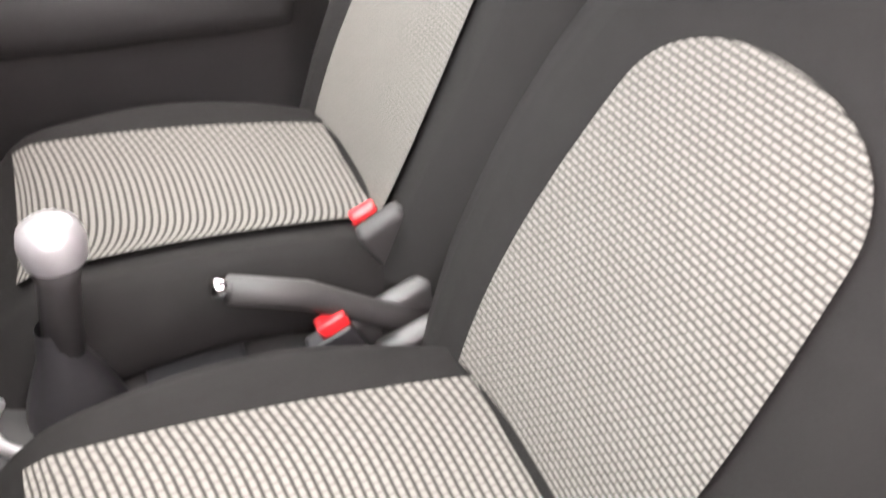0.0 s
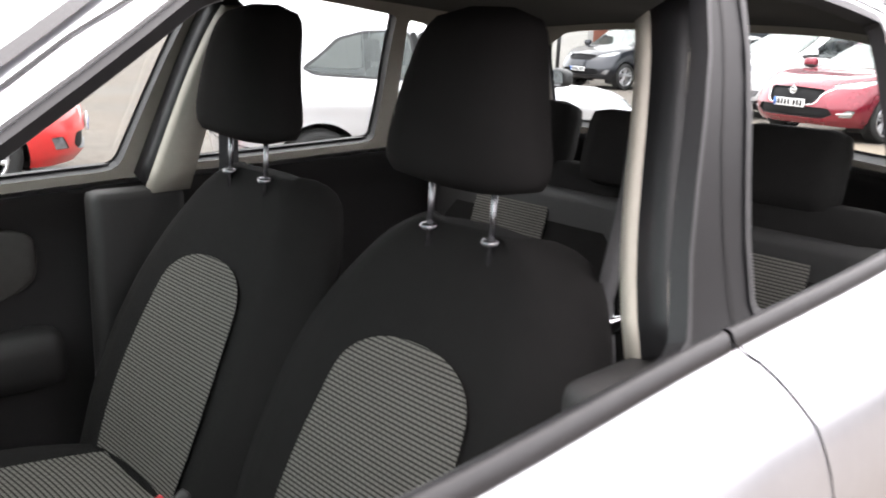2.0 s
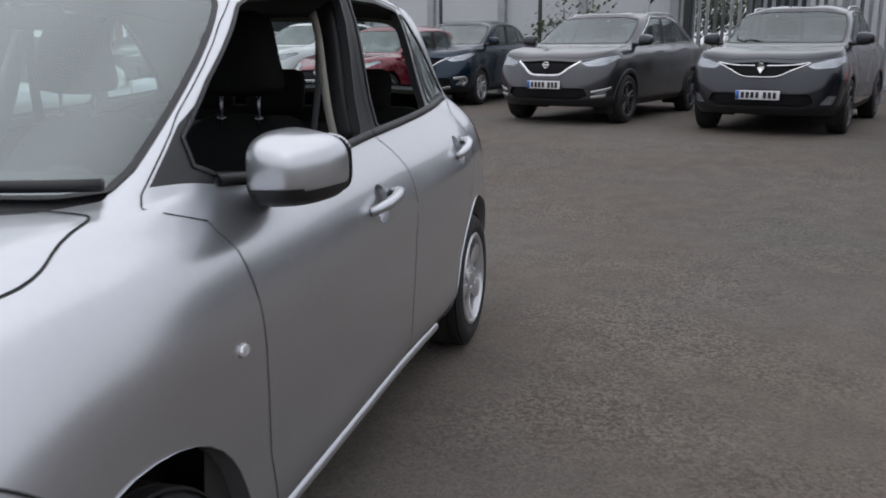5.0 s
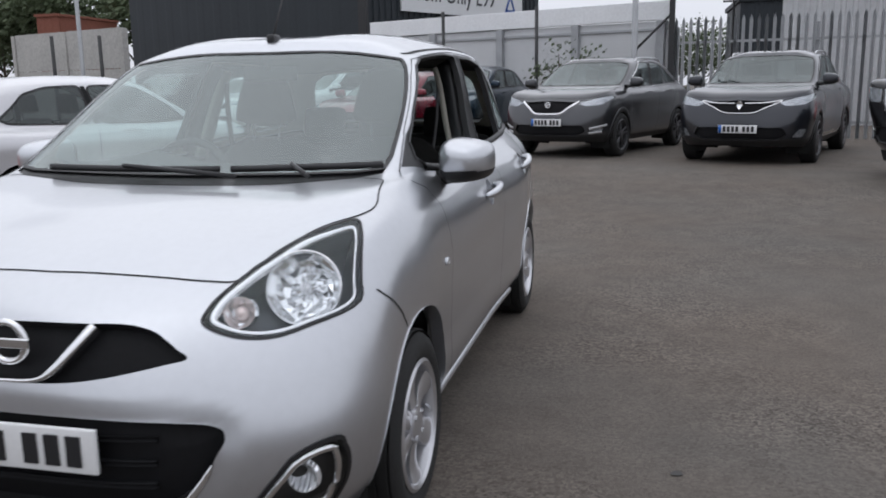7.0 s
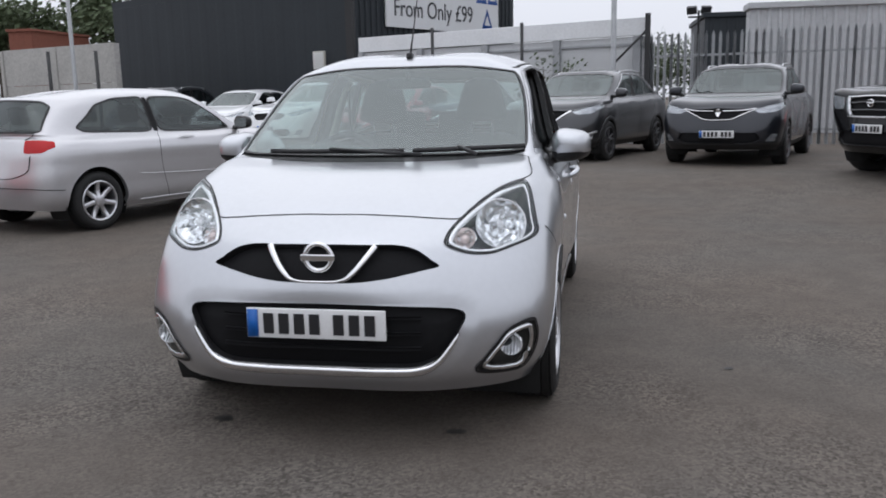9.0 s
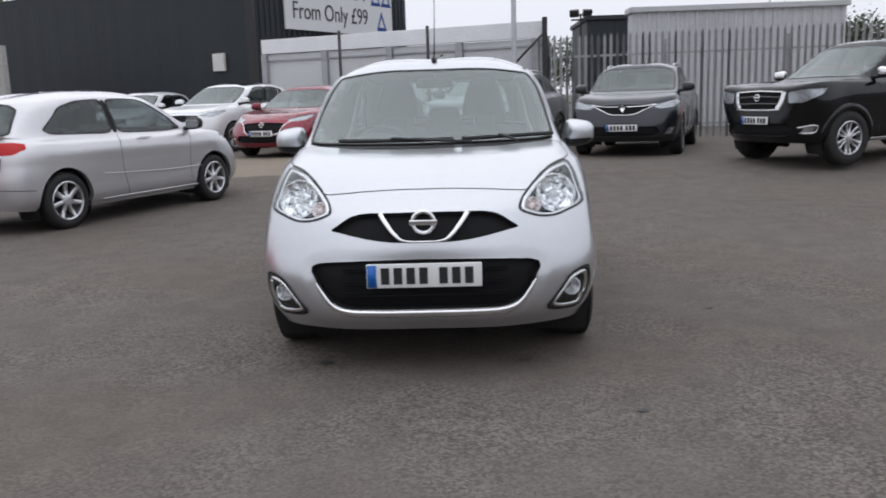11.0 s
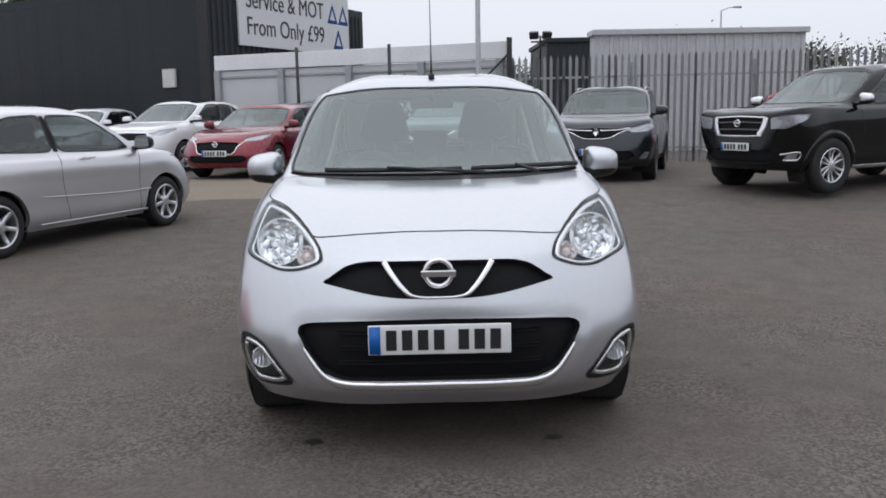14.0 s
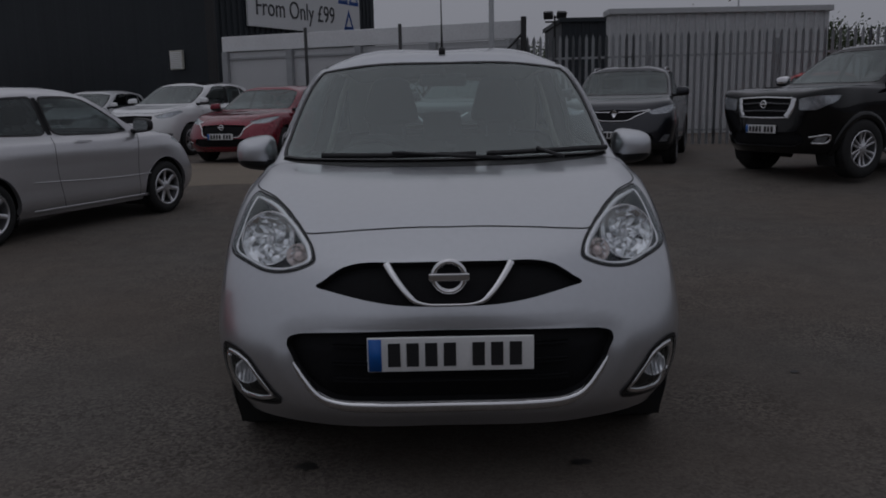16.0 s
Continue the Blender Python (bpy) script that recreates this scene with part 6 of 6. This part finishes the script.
def mesh_wire():
    """Pale panel seen through wire netting."""
    m = mat("netted_panel", (0.64, 0.65, 0.66), rough=.6, var=.1, scale=1.2)
    t = m.node_tree
    p = t.nodes["Principled BSDF"]
    co = next(n for n in t.nodes if n.bl_idname == "ShaderNodeTexCoord")
    src = p.inputs["Base Color"].links[0].from_socket
    mp = t.nodes.new("ShaderNodeMapping")
    mp.inputs["Rotation"].default_value = (0, radians(45), 0)
    t.links.new(co.outputs["Object"], mp.inputs[0])
    facs = []
    for ax in ("X", "Z"):
        w = t.nodes.new("ShaderNodeTexWave")
        w.bands_direction = ax
        w.inputs["Scale"].default_value = 6.5
        t.links.new(mp.outputs[0], w.inputs["Vector"])
        facs.append(w.outputs["Fac"])
    mul = t.nodes.new("ShaderNodeMath")
    mul.operation = "MULTIPLY"
    t.links.new(facs[0], mul.inputs[0])
    t.links.new(facs[1], mul.inputs[1])
    mr = t.nodes.new("ShaderNodeMapRange")
    mr.inputs["To Min"].default_value, mr.inputs["To Max"].default_value = .72, 1.08
    t.links.new(mul.outputs[0], mr.inputs["Value"])
    sc = t.nodes.new("ShaderNodeVectorMath")
    sc.operation = "SCALE"
    t.links.new(src, sc.inputs[0])
    t.links.new(mr.outputs[0], sc.inputs["Scale"])
    t.links.new(sc.outputs[0], p.inputs["Base Color"])
    return m


NETTED = mesh_wire()


def text_mesh(body, size, depth=.012):
    cu = bpy.data.curves.new("text", "FONT")
    cu.body, cu.size, cu.extrude = body, size, depth
    ob = new("text", cu)
    bpy.context.view_layer.update()
    me = bpy.data.meshes.new_from_object(ob.evaluated_get(bpy.context.evaluated_depsgraph_get()))
    bpy.data.objects.remove(ob)
    return me


# the sign hangs on the ribbed wall
wd = (C2 - C1).normalized()
wn_out = Vector((wd.y, -wd.x, 0))
SB = C1 + wd * 1.45 + wn_out * .12 + Vector((0, 0, 3.52))
sign_m = Matrix.Translation(SB) @ Matrix(((wd.x, wn_out.x, 0, 0), (wd.y, wn_out.y, 0, 0), (0, 0, 1, 0), (0, 0, 0, 1)))
sign = tagged(new("sign_board"), "white workshop sign with dark lettering and three blue triangles", "sign")
sign.matrix_basis = sign_m @ Matrix.Scale(.835, 4)
bm = bmesh.new()
box(bm, 0, 7.25, -.05, .03, 0, 2.35, .01)
part("board", bm, SIGN_WHITE, sign, smooth=False)
for body, z, x in (("Service & MOT", 1.38, .40), ("From Only £99", .42, .40)):
    me = text_mesh(body, .92)
    w = max(v.co.x for v in me.vertices)
    ob = mesh_part("lettering", me, SIGN_INK, sign, smooth=False)
    ob.matrix_basis = Matrix(((4.95 / w, 0, 0, x), (0, 0, 1, .034), (0, 1, 0, z), (0, 0, 0, 1)))
for tx, tz in ((5.62, 1.25), (6.42, 1.25), (6.02, .22)):
    bm = bmesh.new()
    h = .84
    out = [(tx, tz), (tx + .78, tz), (tx + .39, tz + h)]
    cx, cz = tx + .39, tz + h * .36
    inn = [(cx + (a - cx) * .52, cz + (b - cz) * .52) for a, b in out]
    vo = [bm.verts.new((a, .036, b)) for a, b in out]
    vi = [bm.verts.new((a, .036, b)) for a, b in inn]
    for i in range(3):
        bm.faces.new((vo[i], vo[(i + 1) % 3], vi[(i + 1) % 3], vi[i]))
    bmesh.ops.solidify(bm, geom=bm.faces[:], thickness=.012)
    part("triangle", bm, SIGN_BLUE, sign, smooth=False)

# vent box on the plain wall
sd = (C0 - C1).normalized()
vent = tagged(new("wall_vent"), "pale square louvred vent on the dark workshop wall", "vent")
vp = C1 + sd * 1.32 + Vector((0, 0, 2.26))
vn = Vector((-sd.y, sd.x, 0))
if vn.y > 0:
    vn = -vn
vent.matrix_basis = Matrix.Translation(vp + vn * .04) @ Matrix(((sd.x, vn.x, 0, 0), (sd.y, vn.y, 0, 0), (0, 0, 1, 0), (0, 0, 0, 1)))
bm = bmesh.new()
box(bm, -.25, .25, -.02, .06, 0, .54, .01)
part("frame", bm, mat("vent_cream", (.55, .54, .48), rough=.6), vent, smooth=False)
for k in range(9):
    bm = bmesh.new()
    box(bm, -.22, .22, .055, .075, .035 + k * .053, .062 + k * .053, 0)
    part("slat", bm, PALE_PANEL, vent, smooth=False)
# corner flashing and gutter of the workshop
bm = bmesh.new()
box(bm, -.12, .12, -.12, .12, 0, BUILD_H, .01, m=Matrix.Translation(C1))
tagged(part("corner_trim", bm, DARK_STEEL, smooth=False), "dark corner flashing of the workshop", "trim", kind="structure")


def fence_run(name, label, a, b, h, step, builder, category="fence"):
    root = tagged(new(name), label, category)
    root.matrix_basis = Matrix.Translation(a)
    d = b - a
    L = d.length
    root.matrix_basis = Matrix.Translation(a) @ Matrix.Rotation(math.atan2(d.y, d.x), 4, "Z")
    builder(root, L, h, step)
    return root


def pale_wall(root, L, h, step):
    bm = bmesh.new()
    box(bm, 0, L, .06, .16, 0, h - .42)
    part("panel", bm, NETTED, root, smooth=False)
    bm = bmesh.new()
    box(bm, 0, L, 0, .18, h - .40, h, .015)
    part("capping", bm, PALE_PANEL, root, smooth=False)
    bm = bmesh.new()
    box(bm, 0, L, .02, .12, h - .62, h - .56, .01)
    part("rail", bm, GALV, root, smooth=False)
    n = int(L / step)
    for k in range(n + 1):
        bm = bmesh.new()
        box(bm, k * step - .09 + .1, k * step + .09 + .1, -.06, .10, 0, h - .41, .01)
        part("post", bm, GALV, root, smooth=False)


CONCRETE = mat("stained_concrete", (0.40, 0.39, 0.37), rough=.85, var=.22, scale=.9, bump=.4, bscale=30)


def concrete_wall(root, L, h, step):
    n = max(1, round(L / step))
    w = L / n
    for k in range(n):
        for z0, z1 in ((0, h * .62), (h * .62 + .012, h)):
            bm = bmesh.new()
            box(bm, k * w + .09, (k + 1) * w - .09, .03, .13, z0, z1, .01)
            part("panel", bm, CONCRETE, root, smooth=False)
    for k in range(n + 1):
        bm = bmesh.new()
        box(bm, k * w - .085, k * w + .085, -.02, .18, 0, h - .02, .012)
        part("post", bm, CONCRETE, root, smooth=False)


J = Vector((1.98, 17.5, 0))
fence_run("panel_fence", "pale panel fence behind wire netting with steel posts", Vector((-5.85, 20.9, 0)), J, 3.03, 2.05, pale_wall)
LW0, LW1 = Vector((-19.33, 23.5, 0)), Vector((-13.88, 21.5, 0))
fence_run("panel_fence", "weathered pale concrete panel fence beside the workshop", LW0, LW1, 3.20, 2.9, concrete_wall)


def palisade(root, L, h, step):
    bm = bmesh.new()
    w = .034
    prof = [(-w, .012), (-w * .6, 0), (-w * .2, .012), (w * .2, .012), (w * .6, 0), (w, .012)]
    zs = [0.06, h - .10]
    rows = [[bm.verts.new((x, y - .03, z)) for x, y in prof] for z in zs]
    tip = [bm.verts.new((x * (.25 if abs(x) > w * .5 else .5), y - .03, h if abs(x) < w * .5 else h - .02)) for x, y in prof]
    rows.append(tip)
    for p, q in zip(rows, rows[1:]):
        for i in range(5):
            bm.faces.new((p[i], p[i + 1], q[i + 1], q[i]))
    bmesh.ops.solidify(bm, geom=bm.faces[:], thickness=.003)
    me = bpy.data.meshes.new("pale")
    bm.to_mesh(me)
    bm.free()
    me.materials.append(GALV)
    k = 0
    while k * step < L:
        o = new("pale", me)
        o.parent = root
        o.location = (k * step, 0, 0)
        k += 1
    for z in (.45, h - .55):
        bm = bmesh.new()
        box(bm, 0, L, .0, .05, z, z + .05)
        part("rail", bm, GALV, root, smooth=False)
    for k in range(int(L / 2.75) + 1):
        bm = bmesh.new()
        box(bm, k * 2.75 - .05, k * 2.75 + .05, .05, .15, 0, h - .2)
        part("post", bm, GALV, root, smooth=False)


fence_run("palisade_fence", "tall galvanised steel palisade fence with pointed pales", J + Vector((.1, 0, 0)), Vector((15.5, 14.6, 0)), 2.66, .15, palisade)
# dark corner post with a brace, and slim dark poles before the pale fence
cp = tagged(new("gate_post"), "dark steel corner post with a diagonal brace", "post")
cp.location = J
bm = bmesh.new()
box(bm, -.06, .06, -.14, -.02, 0, 3.1, .006)
part("upright", bm, DARK_STEEL, cp, smooth=False)
bm = bmesh.new()
tube(bm, [(-.8, -.1, 1.95), (0, -.08, 2.75)], .03, 6)
part("brace", bm, DARK_STEEL, cp)
for x, y, h in ((-3.15, 18.1, 3.0), (-.86, 17.2, 2.97)):
    bm = bmesh.new()
    tube(bm, [(0, 0, 0), (0, 0, h)], .04, 8)
    o = tagged(part("fence_pole", bm, DARK_STEEL), "slim dark steel pole before the pale fence", "pole", "dark poles")
    o.location = (x, y, 0)
for x, y, h in ((-14.36, 19.0, 2.81), (-12.88, 19.0, 2.79)):
    bm = bmesh.new()
    tube(bm, [(0, 0, 0), (0, 0, h)], .05, 8)
    o = tagged(part("fence_pole", bm, DARK_STEEL), "slim dark steel pole before the pale fence", "pole", "dark poles")
    o.location = (x, y, 0)
# lamp posts
for x, y, h in ((1.22, 17.1, 7.5), (-14.93, 21.0, 8.0), (20.0, 55.0, 8.0)):
    lp = tagged(new("lamp_post"), "grey steel street lamp post", "lamp post", "lamp posts")
    lp.location = (x, y, 0)
    bm = bmesh.new()
    tube(bm, [(0, 0, 0), (0, 0, 1.2), (0, 0, 1.25), (0, 0, h)], [.085, .085, .065, .05], 12)
    part("column", bm, GALV, lp)
    bm = bmesh.new()
    tube(bm, [(0, 0, h - .05), (.5, 0, h + .15), (.9, 0, h + .18)], .03, 8)
    box(bm, .8, 1.35, -.1, .1, h + .12, h + .24, .03)
    part("lamp_head", bm, GALV, lp)
fl = tagged(new("floodlight_mast"), "twin floodlights on a slim steel mast", "floodlight")
fl.location = (4.28, 29.0, .32)
bm = bmesh.new()
tube(bm, [(0, 0, 0), (0, 0, 3.85)], .035, 8)
box(bm, -.35, .35, -.03, .03, 3.60, 3.66)
part("mast", bm, DARK_STEEL, fl, smooth=False)
for s in (-1, 1):
    bm = bmesh.new()
    box(bm, -.17, .17, -.08, .08, -.13, .13, .02, m=pose(s * .24, -.05, 3.86, 25, 0, s * 18))
    lh = part("floodlight", bm, DARK_STEEL, fl, smooth=False)


def shed(name, label, x0, x1, y0, y1, h, material, rib=.04, pitch=.28):
    root = tagged(new(name), label, "shed")
    bm = bmesh.new()
    x = x0
    prof = [(x0, 0)]
    while x + pitch < x1:
        prof += [(x + pitch * .5, 0), (x + pitch * .62, rib), (x + pitch * .88, rib), (x + pitch, 0)]
        x += pitch
    prof.append((x1, 0))
    lo = [bm.verts.new((a, y0 - b, 0)) for a, b in prof]
    hi = [bm.verts.new((a, y0 - b, h)) for a, b in prof]
    for i in range(len(prof) - 1):
        bm.faces.new((lo[i], lo[i + 1], hi[i + 1], hi[i]))
    box(bm, x0, x1, y0 + .05, y1, 0, h - .004)
    part("wall", bm, material, root, smooth=False)
    bm = bmesh.new()
    box(bm, x0 - .08, x1 + .08, y0 - .12, y1 + .1, h, h + .16, .02)
    part("roof", bm, material, root, smooth=False)
    return root


shed("metal_shed", "pale grey corrugated metal shed behind the fence", 4.92, 11.1, 22.0, 22.7, 3.52, SHED_GREY)
shed("metal_shed", "dark flat-roofed shed behind the fence", 4.42, 6.6, 28.2, 33, 3.85, CLAD, .02)
shed("brick_building", "far brick-red building with a dark roof", -35.3, -33.7, 45, 51, 5.90, mat("far_brick", (.20, .07, .045), rough=.8, var=.2), .02, .6)


# ---- trees and shrubs ----
LEAF = mat("leaves", (0.088, 0.112, 0.062), rough=.7, var=.45, scale=.9, spec=.2)
BARK = mat("bark", (0.07, 0.055, 0.045), rough=.9, var=.3, bump=.5, bscale=25)


def tree(name, label, x, y, height, spread, leaves, seed, leaf=.22, category="tree", bare=False):
    rnd = random.Random(seed)
    root = tagged(new(name), label, category, "far trees" if category == "tree" else "")
    root.location = (x, y, 0)
    bm = bmesh.new()
    trunk_h = height * (.30 if not bare else .12)
    tube(bm, [(0, 0, 0), (.05 * spread, 0, trunk_h), (0, .05 * spread, height * .85)], [height * .022, height * .017, height * .004], 8)
    ends = []
    for k in range(9):
        a = rnd.uniform(0, 2 * math.pi)
        z0 = trunk_h + (height * .55 - trunk_h * .5) * rnd.random()
        r = spread * rnd.uniform(.45, .95)
        p0, p2 = Vector((0, 0, z0)), Vector((math.cos(a) * r, math.sin(a) * r, min(height * .97, z0 + height * rnd.uniform(.12, .35))))
        p1 = (p0 + p2) / 2 + Vector((0, 0, height * .06))
        tube(bm, [p0, p1, p2], [height * .009, height * .006, height * .002], 6)
        ends += [p1, p2]
    ends.append(Vector((0, 0, height * .9)))
    part("trunk", bm, BARK, root)
    V, F = [], []
    for k in range(leaves):
        e = rnd.choice(ends)
        q = Vector((rnd.gauss(0, 1), rnd.gauss(0, 1), rnd.gauss(0, .8)))
        c = e + q * spread * .20
        if c.z < .15:
            continue
        n = Vector((rnd.gauss(0, 1), rnd.gauss(0, 1), rnd.gauss(.4, 1))).normalized()
        t = n.orthogonal().normalized()
        b = n.cross(t)
        s = leaf * rnd.uniform(.6, 1.3)
        o = len(V)
        V += [c + t * s, c + b * s * .55 + n * s * .15, c - t * s, c - b * s * .55 + n * s * .15]
        F.append((o, o + 1, o + 2, o + 3))
    me = bpy.data.meshes.new("crown")
    me.from_pydata([tuple(v) for v in V], [], F)
    mesh_part("crown", me, LEAF, root, smooth=False)


rt = random.Random(5)
for k in range(9):
    tree("tree", "leafy green broadleaf tree beyond the fence", -62 + k * 5.2 + rt.uniform(-1, 1), 62 + rt.uniform(-4, 6) - k * .8, rt.uniform(8.0, 10.5), rt.uniform(3.2, 4.4), 3200, 20 + k, .24)
for k in range(5):
    tree("tree", "leafy green broadleaf tree beyond the fence", 17 + k * 5.0 + rt.uniform(-1, 1), 48 + rt.uniform(-3, 5), rt.uniform(4.6, 5.6), rt.uniform(2.6, 3.6), 5000, 50 + k, .10)
for k in range(3):
    tree("tree", "leafy green broadleaf tree beyond the fence", 3.5 + k * 3.2, 52 + rt.uniform(-2, 3), 4.3, 2.8, 3500, 70 + k, .10)
tree("shrub", "straggling green shrub against the pale fence", -.35, 16.9, 2.3, .75, 650, 90, .05, "shrub", True)
